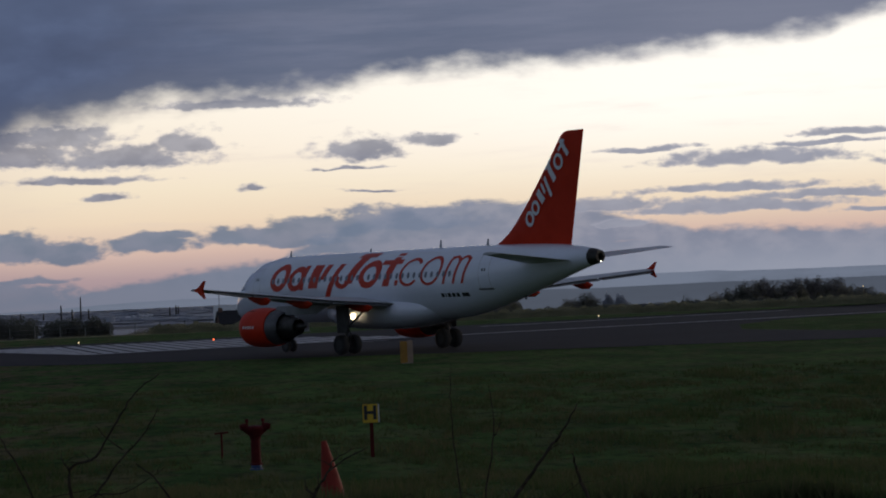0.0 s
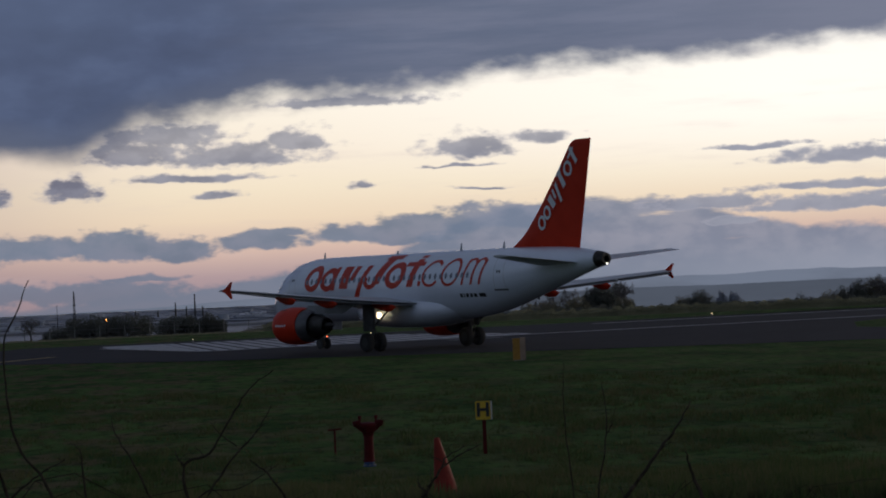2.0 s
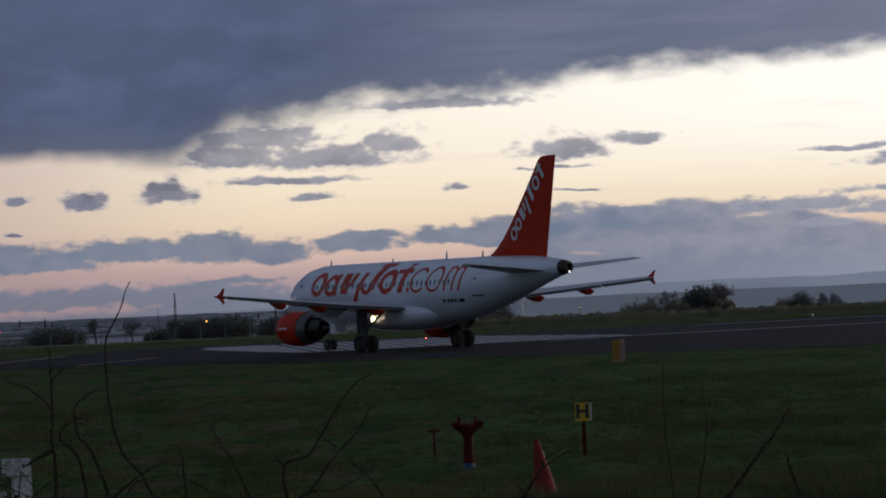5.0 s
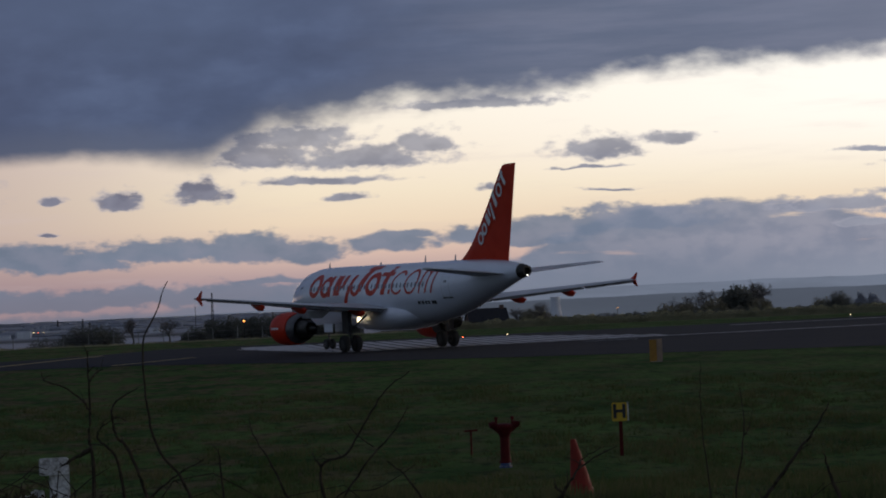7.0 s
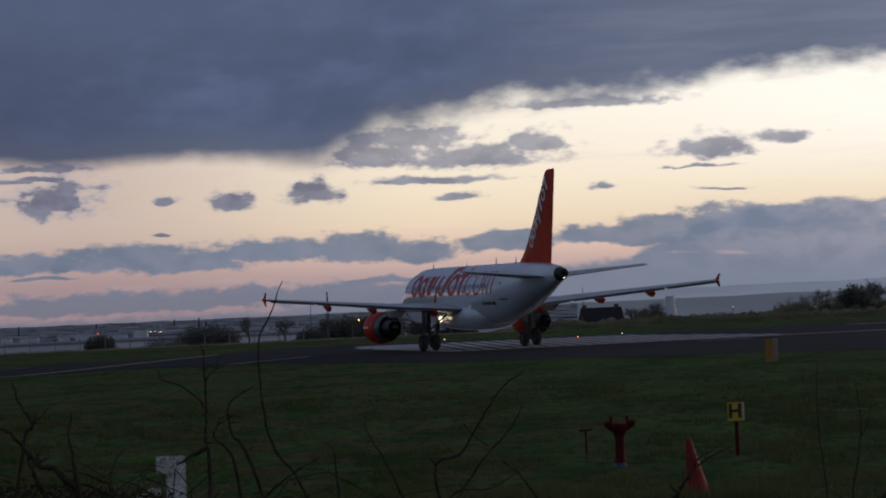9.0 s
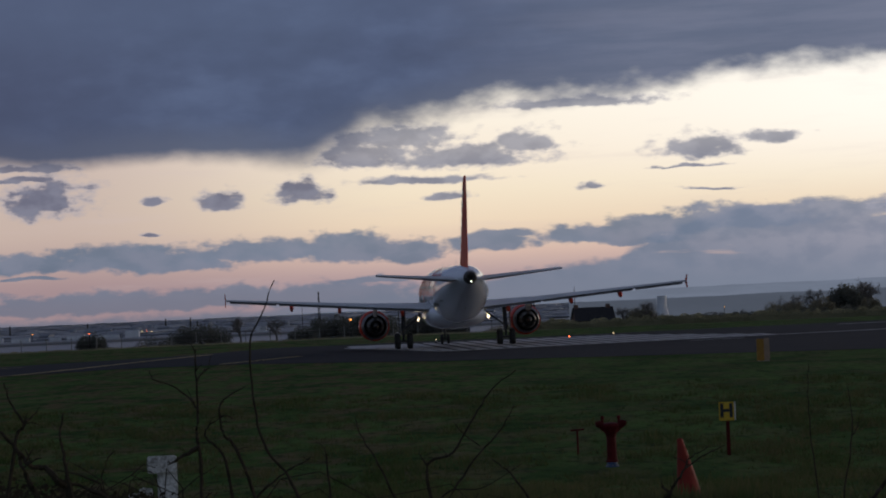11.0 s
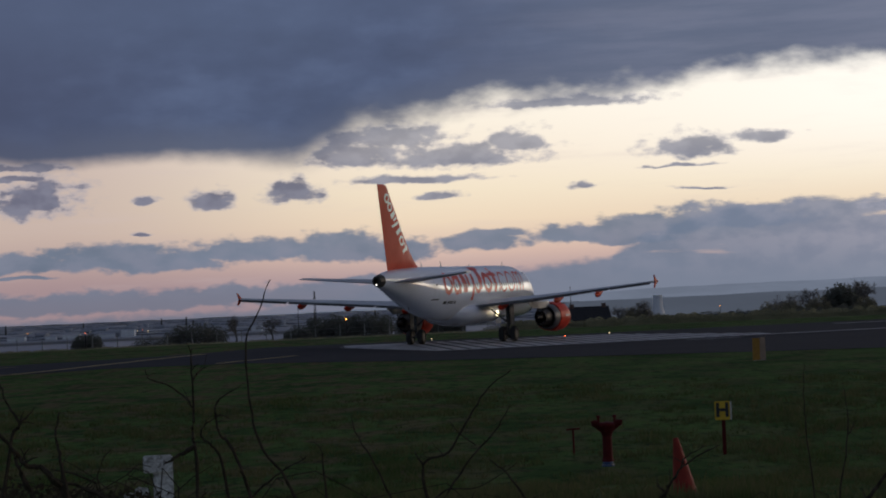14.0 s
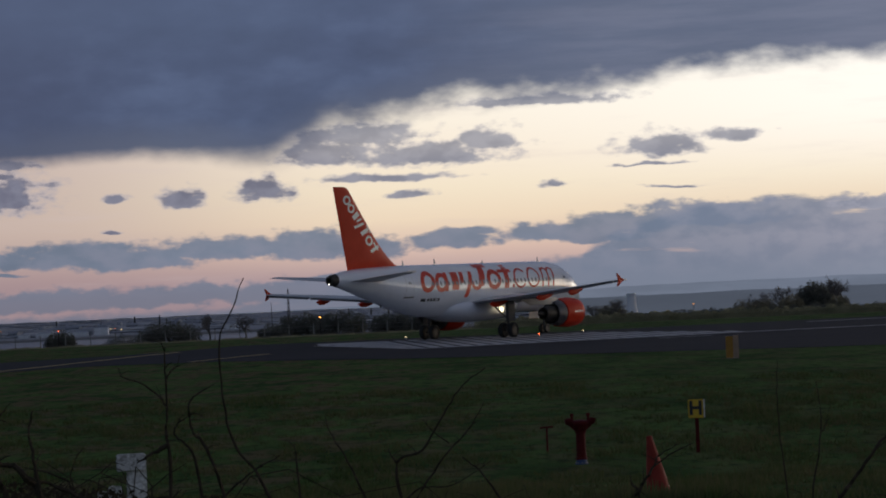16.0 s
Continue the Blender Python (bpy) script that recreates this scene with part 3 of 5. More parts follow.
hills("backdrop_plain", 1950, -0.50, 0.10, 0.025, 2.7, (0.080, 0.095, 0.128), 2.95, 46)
flat("water", [tuple(polar(a, 1560)[:2]) for a in range(-40, 3, 3)] + [tuple(polar(a, 1905)[:2]) for a in range(2, -41, -3)], -24.2, WATER,
     "grey river water catching the dusk sky", "river")


# ---------- the airliner: x aft from the nose, y to starboard, z up; its origin lies under the main wheels ----------
X0 = 16.1
STATIONS = [(0.0, 2.76, 0.04, 0.04), (0.12, 2.78, 0.32, 0.32), (0.4, 2.82, 0.62, 0.62), (1.0, 2.98, 1.02, 1.04), (1.8, 3.24, 1.38, 1.45),
            (2.7, 3.52, 1.66, 1.76), (3.8, 3.73, 1.85, 1.96), (5.2, 3.85, 1.95, 2.05), (6.6, 3.87, 1.975, 2.07), (9, 3.87, 1.975, 2.07),
            (12, 3.87, 1.975, 2.07), (15, 3.87, 1.975, 2.07), (18, 3.87, 1.975, 2.07), (21.4, 3.87, 1.975, 2.07), (23, 3.94, 1.96, 2.0),
            (24.6, 4.08, 1.90, 1.86), (26.2, 4.27, 1.76, 1.66), (27.8, 4.48, 1.55, 1.42), (29.4, 4.68, 1.27, 1.17), (31, 4.86, 0.95, 0.90),
            (32.4, 4.97, 0.65, 0.63), (33.2, 5.0, 0.48, 0.47)]


def hull(x):
    for a, b in zip(STATIONS, STATIONS[1:]):
        if a[0] <= x <= b[0]:
            k = (x - a[0]) / (b[0] - a[0])
            return [p + (q - p) * k for p, q in zip(a[1:], b[1:])]
    return STATIONS[-1][1:]


def skin(x, z, side, off=0.012):
    """A point on the hull's side at station x and height z."""
    zc, ry, rz = hull(x)
    s = max(-0.98, min(0.98, (z - zc) / rz))
    c = math.sqrt(1 - s * s)
    return Vector((x - X0, side * (ry + off) * c, zc + (rz + off) * s))


def ring_shape(u, v, ru, rv, thick, lean=0.25, a0=0, a1=360, n=28):
    """Quads of a leaning oval ring, or an arc of one."""
    out = []
    for k in range(n):
        q = []
        for a, f in ((k, 1), (k + 1, 1), (k + 1, 0), (k, 0)):
            t = radians(a0 + (a1 - a0) * a / n)
            du, dv = (ru - (0 if f else thick)) * math.cos(t), (rv - (0 if f else thick * 0.8)) * math.sin(t)
            q.append((u + du + lean * dv, v + dv))
        out.append(q)
    return out


def bar_shape(u0, v0, u1, v1, wide, n=6):
    """Quads of a bar that leans from (u0, v0) to (u1, v1)."""
    out = []
    for k in range(n):
        a, b = k / n, (k + 1) / n
        p = [(u0 + (u1 - u0) * t, v0 + (v1 - v0) * t) for t in (a, b)]
        out.append([(p[0][0], p[0][1]), (p[0][0] + wide, p[0][1]), (p[1][0] + wide, p[1][1]), (p[1][0], p[1][1])])
    return out


def livery_shapes():
    """Plain ovals and bars in the pattern of the side marking: bold ones, then thin ones. u runs 0 to 18.7."""
    return [
        ring_shape(0.95, 0.72, 0.92, 0.84, 0.44),
        ring_shape(2.70, 0.62, 0.85, 0.76, 0.42) + bar_shape(3.0, -0.08, 3.35, 1.4, 0.42),
        bar_shape(3.95, 0.0, 4.25, 1.4, 0.92),
        bar_shape(5.1, 0.5, 5.5, 1.4, 0.5) + bar_shape(5.55, -0.62, 6.75, 1.4, 0.5),
        bar_shape(7.5, 0.2, 8.6, 1.95, 0.8) + ring_shape(7.4, 0.45, 0.75, 0.55, 0.36, 0.2, 150, 360) + bar_shape(8.1, 1.7, 8.2, 1.95, 1.7, 2),
        ring_shape(9.95, 0.70, 1.0, 0.82, 0.46),
        bar_shape(11.2, -0.05, 11.85, 1.85, 0.62) + bar_shape(10.85, 1.22, 10.9, 1.48, 1.85, 2),
        bar_shape(12.35, -0.02, 12.42, 0.28, 0.3, 2),
        ring_shape(13.75, 0.72, 0.95, 0.82, 0.2, 0.25, 40, 320),
        ring_shape(15.65, 0.74, 0.92, 0.84, 0.2),
        bar_shape(16.7, -0.05, 17.15, 1.5, 0.2) + bar_shape(17.55, -0.05, 17.95, 1.4, 0.2) + bar_shape(18.3, -0.05, 18.75, 1.4, 0.2)
        + ring_shape(17.55, 1.2, 0.45, 0.35, 0.18, 0.2, 0, 180, 10) + ring_shape(18.4, 1.2, 0.45, 0.35, 0.18, 0.2, 0, 180, 10)]


def foil(x, y, z, chord, thick, upright=False):
    """One closed aerofoil section; x is its leading edge."""
    ring = []
    for t, h in ((0, 0), (0.015, 0.35), (0.08, 0.75), (0.25, 1.0), (0.5, 0.85), (0.78, 0.4), (1, 0.04), (1, -0.04), (0.78, -0.22), (0.5, -0.5),
                 (0.25, -0.62), (0.08, -0.5), (0.015, -0.25)):
        k = h * thick * 0.6
        if upright:
            k = math.copysign(abs(h) ** 0.8, h) * thick * 0.5 if h else 0
            ring.append((x + t * chord - X0, y + k, z))
        else:
            ring.append((x + t * chord - X0, y, z + k))
    return ring


WING = [(0.0, 10.9, 7.3, 2.75, 0.9), (1.9, 11.7, 6.5, 2.85, 0.8), (6.4, 14.05, 4.05, 3.2, 0.46), (11.5, 16.75, 2.65, 3.65, 0.28), (16.7, 19.35, 1.5, 4.1, 0.15)]


def wing_at(y):
    for a, b in zip(WING, WING[1:]):
        if a[0] <= y <= b[0]:
            k = (y - a[0]) / (b[0] - a[0])
            return [p + (q - p) * k for p, q in zip(a[1:], b[1:])]
    return WING[-1][1:]


WHEELS = []


def airliner():
    plane = empty("airliner", "white airliner with orange tail and engines taxiing at dusk", "airliner")
    # fuselage
    bm = bmesh.new()
    loft(bm, [[(x - X0, ry * math.cos(2 * math.pi * k / 40), zc + rz * math.sin(2 * math.pi * k / 40)) for k in range(40)]
              for x, zc, ry, rz in STATIONS])
    hullmesh = part("fuselage", bm, WHITE, plane, "glossy white fuselage with slight grime")
    # tail cone and its lamp
    bm = bmesh.new()
    turned(bm, [(33.2 - X0, 0.475), (33.6 - X0, 0.40), (33.84 - X0, 0.33), (33.84 - X0, 0.2), (33.5 - X0, 0.18)], "x", (0, 0, 5.0))
    cone = part("tail_cone", bm, SOOT, plane, "blackened exhaust at the tail's tip")
    bm = bmesh.new()
    bmesh.ops.create_icosphere(bm, subdivisions=2, radius=0.04, matrix=Matrix.Translation((33.86 - X0, 0, 4.72)))
    part("tail_light", bm, LIGHT_WHITE, cone, "small white lamp, lit")
    # belly fairing
    bm = bmesh.new()
    prof = [(10.2, 2.5, 0.3, 0.2), (11.2, 2.35, 1.5, 0.72), (12.6, 2.3, 2.1, 0.9), (14.5, 2.28, 2.28, 0.98), (17, 2.28, 2.28, 0.98),
            (18.8, 2.32, 2.2, 0.9), (20.2, 2.42, 1.8, 0.72), (21.4, 2.5, 1.1, 0.45), (22.2, 2.5, 0.2, 0.1)]
    loft(bm, [[(x - X0, ry * math.copysign(abs(math.cos(a)) ** 0.75, math.cos(a)), zc + rz * math.sin(a)) for a in
               [2 * math.pi * k / 28 for k in range(28)]] for x, zc, ry, rz in prof])
    part("belly_fairing", bm, WHITE, plane)
    shapes = livery_shapes()
    for side in (-1, 1):
        for shape in shapes:
            bm = bmesh.new()
            for quad in shape:
                pts = []
                for u, v in quad:
                    x = 6.0 + u if side < 0 else 6.0 + 18.85 - u
                    pts.append(bm.verts.new(skin(x, 3.9 + v * 0.98, side, 0.014)))
                bm.faces.new(pts)
            bmesh.ops.remove_doubles(bm, verts=bm.verts, dist=0.002)
            part("livery_marking", bm, LIVERY, hullmesh, "bold orange shape on the fuselage side")
        # registration and small plates as plain bars
        bm = bmesh.new()
        for a, b in ((22.5, 22.75), (22.85, 22.95), (23.05, 23.3), (23.4, 23.65), (23.75, 24.0), (24.2, 24.75)):
            bm.faces.new([bm.verts.new(skin(x, z, side, 0.014)) for x, z in ((a, 3.11), (b, 3.11), (b, 3.33), (a, 3.33))])
        part("registration_bars", bm, BLACK, hullmesh, "small dark bars low on the rear fuselage")
        # doors: a seam of thin dark strips and a sill
        for x0, x1, z0, z1 in ((25.7, 26.55, 3.5, 5.35), (4.05, 4.85, 3.3, 5.15)):
            bm = bmesh.new()
            for (a, c), (b, d) in (((x0, z0), (x0 + 0.035, z1)), ((x1 - 0.035, z0), (x1, z1)), ((x0, z1), (x1, z1 + 0.035))):
                nz = 6
                for k in range(nz):
                    ca, cb = c + (d - c) * k / nz, c + (d - c) * (k + 1) / nz
                    bm.faces.new([bm.verts.new(skin(x, z, side, 0.013)) for x, z in ((a, ca), (b, ca), (b, cb), (a, cb))])
            part("door_seam", bm, GREY, hullmesh, "thin grey seam round a cabin door")
            bm = bmesh.new()
            bm.faces.new([bm.verts.new(skin(x, z, side, 0.013)) for x, z in ((x0 - 0.1, z0 - 0.07), (x1 + 0.1, z0 - 0.07), (x1 + 0.1, z0 + 0.03), (x0 - 0.1, z0 + 0.03))])
            part("door_sill", bm, STRUT if x0 > 20 else GREY, hullmesh)
            bm = bmesh.new()
            for k in range(2):
                cx = x0 + 0.32 + k * 0.2
                bm.faces.new([bm.verts.new(skin(cx + 0.06 * math.cos(t), 4.55 + 0.1 * math.sin(t), side, 0.014)) for t in [k2 * 0.785 for k2 in range(8)]])
            part("door_window", bm, GLASS, hullmesh)
        # cabin windows share one mesh along the straight barrel
        pane = None
        for k in range(33):
            x = 6.3 + k * 0.533
            if abs(x - 15.2) < 0.2:
                continue
            if pane is None:
                b2 = bmesh.new()
                b2.faces.new([b2.verts.new(skin(9 + 0.125 * math.cos(t), 4.42 + 0.18 * math.sin(t), side, 0.018) - Vector((9 - X0, 0, 0)))
                              for t in [j * math.pi / 6 for j in range(12)]])
                pane = mesh_of("cabin_window", b2, CABIN_GLASS)
            ob = new("cabin_window", pane)
            ob.parent = hullmesh
            ob.location = (x - X0, 0, 0)
        # cockpit glass
        for (xa, xb, za, zb) in ((1.55, 2.15, 3.95, 4.5), (2.25, 2.85, 4.0, 4.6)):
            bm = bmesh.new()
            bm.faces.new([bm.verts.new(skin(x, z, side, 0.02)) for x, z in ((xa, za), (xb, za), (xb, zb), (xa + 0.25, zb))])
            part("cockpit_window", bm, GLASS, hullmesh)
    # aerials along the spine
    for x, h in ((5.5, 0.42), (13.6, 0.25), (20.2, 0.5), (24.4, 0.42)):
        bm = bmesh.new()
        zt = hull(x)[0] + hull(x)[2] - 0.05
        loft(bm, [foil(x, 0, zt, 0.28, 0.05, True), foil(x + 0.16, 0, zt + h, 0.1, 0.025, True)])
        part("aerial", bm, GREY, plane, "small blade aerial")
    # underside aerial near the tail
    bm = bmesh.new()
    loft(bm, [foil(27.4, 0, 3.1, 0.3, 0.05, True), foil(27.6, 0, 2.8, 0.12, 0.03, True)])
    part("aerial", bm, DARK, plane)

    for side in (-1, 1):
        # wing
        bm = bmesh.new()
        loft(bm, [foil(x, side * y, z, c, t) for y, x, c, z, t in WING])
        wing = part("wing", bm, GREY, plane, "swept grey wing")
        bm = bmesh.new()
        for ya, yb in ((2.3, 6.3), (6.5, 12.9), (13.1, 16.4)):
            q = []
            for y, f in ((ya, 0.84), (yb, 0.84), (yb, 1.015), (ya, 1.015)):
                x, c, z, t = wing_at(y)
                q.append((x + f * c - X0, side * y, z - 0.02 - (f - 0.84) * 0.5))
            loft(bm, [q, [(a, b, z - 0.07) for a, b, z in q]])
        part("flap", bm, FLAP, wing, "dark trailing edge flap")
        bm = bmesh.new()
        for ya, yb in ((2.2, 5.2), (6.6, 16.5)):
            q = []
            for y, f in ((ya, -0.012), (yb, -0.012), (yb, 0.07), (ya, 0.03)):
                x, c, z, t = wing_at(y)
                q.append((x + f * c - X0, side * y, z + (0.02 if f < 0 else t * 0.42)))
            loft(bm, [q, [(a, b, z - 0.05) for a, b, z in q]])
        part("slat", bm, STEEL, wing, "bright metal leading edge")
        # wing tip fence
        bm = bmesh.new()
        o = [(19.7, 4.1), (20.15, 4.26), (20.70, 4.60), (20.84, 4.60), (20.56, 4.1), (20.80, 3.66), (20.66, 3.64), (20.15, 3.94)]
        rings = [[(x - X0, side * (16.7 + d + abs(z - 4.05) * 0.03), z) for x, z in o] for d in (0, 0.06)]
        loft(bm, rings)
        part("wingtip_fence", bm, ORANGE, wing, "orange arrow-shaped wing tip fence")
        # flap track fairings
        for y, L in ((3.9, 2.6), (8.5, 2.5), (12.0, 2.1)):
            x, c, z, t = wing_at(y)
            bm = bmesh.new()
            xe = x + c + 0.55
            prof = [(xe - L, 0.05, 0), (xe - L * 0.75, 0.14, -0.1), (xe - L * 0.45, 0.2, -0.2), (xe - L * 0.18, 0.17, -0.24), (xe, 0.03, -0.2)]
            loft(bm, [[(px - X0, side * y + 0.72 * r * math.cos(a), z - 0.12 + dz + 1.25 * r * math.sin(a)) for a in [k * math.pi / 6 for k in range(12)]]
                      for px, r, dz in prof])
            part("flap_fairing", bm, ORANGE, wing, "orange pod under the wing's trailing edge")
        # engine
        ey, ez = side * 5.75, 1.72
        bm = bmesh.new()
        turned(bm, [(9.75, 0.86), (9.45, 0.92), (9.38, 0.98), (9.45, 1.04), (9.8, 1.12), (10.5, 1.17), (11.2, 1.16), (11.95, 1.09), (11.97, 1.03), (11.2, 1.0)], "x", (-X0, ey, ez), 36, False)
        cowl = part("engine_cowl", bm, ORANGE, plane, "glossy orange engine cowl")
        bm = bmesh.new()
        turned(bm, [(11.7, 1.04), (11.95, 1.03), (12.4, 0.97), (12.86, 0.87), (12.9, 0.84), (12.84, 0.81), (11.9, 0.86)], "x", (-X0, ey, ez), 36, False)
        part("fan_nozzle", bm, NOZZLE, cowl, "bare grey metal fan nozzle")
        bm = bmesh.new()
        box(bm, (10.0 - X0, ey + side * 0.62 - 0.05, ez + 0.98), (10.55 - X0, ey + side * 0.62 + 0.05, ez + 1.02), 0.01)
        part("cowl_intake", bm, DARK, cowl, "small dark slot high on the cowl")
        bm = bmesh.new()
        turned(bm, [(10.2, 0.90), (10.21, 0.1), (9.9, 0.25), (9.6, 0.02)], "x", (-X0, ey, ez), 24, False)
        part("fan", bm, SOOT, cowl, "dark fan disc")
        bm = bmesh.new()
        turned(bm, [(11.9, 0.92), (11.9, 0.74), (12.5, 0.72), (13.3, 0.62), (14.0, 0.48), (14.05, 0.42), (13.6, 0.36), (13.6, 0.28), (14.3, 0.2), (14.8, 0.04)], "x", (-X0, ey, ez), 28, False)
        part("exhaust_core", bm, SOOT, cowl, "sooty metal exhaust cone")
        bm = bmesh.new()
        loft(bm, [foil(10.6, ey, ez + 1.05, 3.2, 0.34, True), foil(11.0, ey, ez + 0.75, 3.6, 0.36, True)], True)
        loft(bm, [foil(11.2, ey, ez + 0.7, 4.6, 0.34, True), foil(12.0, ey, 2.95, 5.2, 0.32, True)], True)
        part("pylon", bm, FLAP, cowl, "grey engine pylon")
        for k in range(5):
            bm = bmesh.new()
            x0 = 10.0 + k * 0.24
            bm.faces.new([bm.verts.new((x0 + dx - X0, ey + side * 1.175 * math.cos(radians(t)), ez + 1.175 * math.sin(radians(t))))
                          for dx, t in ((0, 6), (0.15, 6), (0.15, -1), (0, -1))])
            part("cowl_marking", bm, LOGO_WHITE, cowl, "small white block")
        # tail plane
        bm = bmesh.new()
        loft(bm, [foil(28.4, side * 0.3, 4.83, 3.75, 0.42), foil(28.75, side * 1.0, 4.88, 3.4, 0.38), foil(31.55, side * 6.3, 5.36, 1.5, 0.16)])
        part("tailplane", bm, GREY, plane, "grey horizontal tailplane")
        # lamp in the wing root
        bm = bmesh.new()
        box(bm, (14.95 - X0, side * 2.62 - 0.07, 1.98), (15.4 - X0, side * 2.62 + 0.07, 2.38), 0.05)
        part("landing_light", bm, LANDING_LAMP, wing, "warm landing lamp, lit")
    # fin
    bm = bmesh.new()
    fin = [(5.55, 24.6, 31.55, 0.10), (5.85, 25.2, 31.6, 0.28), (6.1, 25.75, 31.65, 0.44), (6.5, 26.4, 31.73, 0.46), (7.0, 27.0, 31.84, 0.44), (8.0, 28.0, 32.07, 0.40),
           (9.5, 29.3, 32.4, 0.34), (11.0, 30.55, 32.73, 0.27), (11.6, 31.02, 32.86, 0.24), (11.82, 31.3, 32.91, 0.2), (11.9, 31.6, 32.92, 0.1)]
    loft(bm, [foil(x, 0, z, e - x, t, True) for z, x, e, t in fin])

    def fin_half(x, z):
        """Half the fin's thickness at a point of its side."""
        for a, b in zip(fin, fin[1:]):
            if a[0] <= z <= b[0]:
                k = (z - a[0]) / (b[0] - a[0])
                le, te, th = [p + (q - p) * k for p, q in zip(a[1:], b[1:])]
                u = min(1, max(0, (x - le) / (te - le)))
                tab = [(0, 0), (0.015, 0.43), (0.08, 0.8), (0.25, 1.0), (0.5, 0.88), (0.78, 0.48), (1, 0.08)]
                for (u0, h0), (u1, h1) in zip(tab, tab[1:]):
                    if u0 <= u <= u1:
                        return th * 0.5 * (h0 + (h1 - h0) * (u - u0) / (u1 - u0))
        return 0.1

    tail = part("fin", bm, ORANGE, plane, "tall orange tail fin")
    # white shapes up the fin, parallel to its leading edge
    glyphs = [ring_shape(0.4, 0.42, 0.42, 0.42, 0.2, 0.2, n=16), ring_shape(1.2, 0.4, 0.4, 0.4, 0.2, 0.2, n=16), bar_shape(1.72, 0.05, 1.85, 0.85, 0.42, 3),
              bar_shape(2.3, 0.25, 2.5, 0.85, 0.2, 3) + bar_shape(2.45, -0.3, 2.95, 0.85, 0.24, 3), bar_shape(3.3, 0.0, 3.65, 1.15, 0.36, 3) + bar_shape(3.4, 0.98, 3.45, 1.15, 0.8, 1),
              ring_shape(4.5, 0.42, 0.44, 0.44, 0.2, 0.2, n=16), bar_shape(5.15, 0, 5.45, 1.05, 0.28, 3) + bar_shape(4.98, 0.7, 5.0, 0.86, 0.8, 1)]
    way = Vector((31.0 - 27.55, 11.2 - 6.95)).normalized()
    up = Vector((-way.y, way.x))
    for side in (-1, 1):
        bm = bmesh.new()
        for g in glyphs:
            for quad in g:
                pts = []
                for u, v in quad:
                    if side > 0:
                        u, v = 5.75 - u, v
                    base = Vector((28.55, 6.7)) + way * u * 0.95 + up * (v * 0.95)
                    pts.append(bm.verts.new((base.x - X0, side * (fin_half(base.x, base.y) + 0.012), base.y)))
                bm.faces.new(pts)
        part("fin_marking", bm, LOGO_WHITE, tail, "plain white ovals and bars up the fin")
    # landing gear
    def wheel(parent, x, y, r, w):
        bm = bmesh.new()
        turned(bm, [(-w / 2, r * 0.55), (-w / 2, r * 0.86), (-w * 0.36, r * 0.97), (-w * 0.15, r), (w * 0.15, r), (w * 0.36, r * 0.97), (w / 2, r * 0.86), (w / 2, r * 0.55)], "y", (0, 0, 0), 28, False)
        turned(bm, [(-w * 0.42, r * 0.55), (-w * 0.3, r * 0.2), (-w * 0.45, 0.03)], "y", (0, 0, 0), 28)
        turned(bm, [(w * 0.42, r * 0.55), (w * 0.3, r * 0.2), (w * 0.45, 0.03)], "y", (0, 0, 0), 28)
        for k in range(6):
            a = k * math.pi / 3
            for s in (-1, 1):
                bmesh.ops.create_cube(bm, size=1, matrix=Matrix.Translation((r * 0.38 * math.cos(a), s * w * 0.37, r * 0.38 * math.sin(a))) @ Matrix.Diagonal((0.07, 0.03, 0.07, 1)))
        for f in bm.faces:
            m = f.calc_center_median()
            f.material_index = 1 if math.hypot(m.x, m.z) < r * 0.6 else 0
        ob = part("wheel", bm, [TYRE, DARK], parent, "black tyre on a dark hub")
        ob.location = (x - X0, y, r)
        WHEELS.append((ob, x - X0, y, r))

    for side in (-1, 1):
        bm = bmesh.new()
        tube(bm, [(16.05 - X0, side * 3.8, 0.58), (16.05 - X0, side * 3.8, 1.4)], 0.09, 12)
        tube(bm, [(16.05 - X0, side * 3.8, 1.2), (16.0 - X0, side * 3.75, 2.9)], 0.16, 12)
        tube(bm, [(16.1 - X0, side * 3.35, 0.58), (16.1 - X0, side * 4.25, 0.58)], 0.09, 10)
        tube(bm, [(16.05 - X0, side * 3.75, 1.45), (15.9 - X0, side * 2.4, 2.5)], 0.07, 8)
        tube(bm, [(16.3 - X0, side * 3.8, 0.75), (16.5 - X0, side * 3.8, 1.15), (16.2 - X0, side * 3.8, 1.5)], 0.05, 8)
        gear = part("main_gear_leg", bm, STRUT, plane, "grey oleo leg with braces")
        bm = bmesh.new()
        box(bm, (15.55 - X0, side * 4.12 - 0.02, 1.25), (16.5 - X0, side * 4.12 + 0.02, 2.85), 0.015)
        part("gear_door", bm, STRUT, gear, "dark grey gear door")
        for d in (-0.46, 0.46):
            wheel(gear, 16.1, side * 3.8 + d, 0.585, 0.42)
    bm = bmesh.new()
    tube(bm, [(5.07 - X0, 0, 0.38), (5.0 - X0, 0, 2.1)], 0.085, 12)
    tube(bm, [(5.07 - X0, -0.3, 0.38), (5.07 - X0, 0.3, 0.38)], 0.06, 8)
    tube(bm, [(5.0 - X0, 0, 1.2), (4.0 - X0, 0, 2.0)], 0.05, 8)
    gear = part("nose_gear_leg", bm, STRUT, plane, "grey nose leg")
    for s in (-1, 1):
        bm = bmesh.new()
        box(bm, (5.2 - X0, s * 0.45 - 0.015, 1.25), (6.6 - X0, s * 0.45 + 0.015, 1.95), 0.01)
        part("gear_door", bm, WHITE, gear)
        wheel(gear, 5.07, s * 0.25, 0.385, 0.22)
    return plane


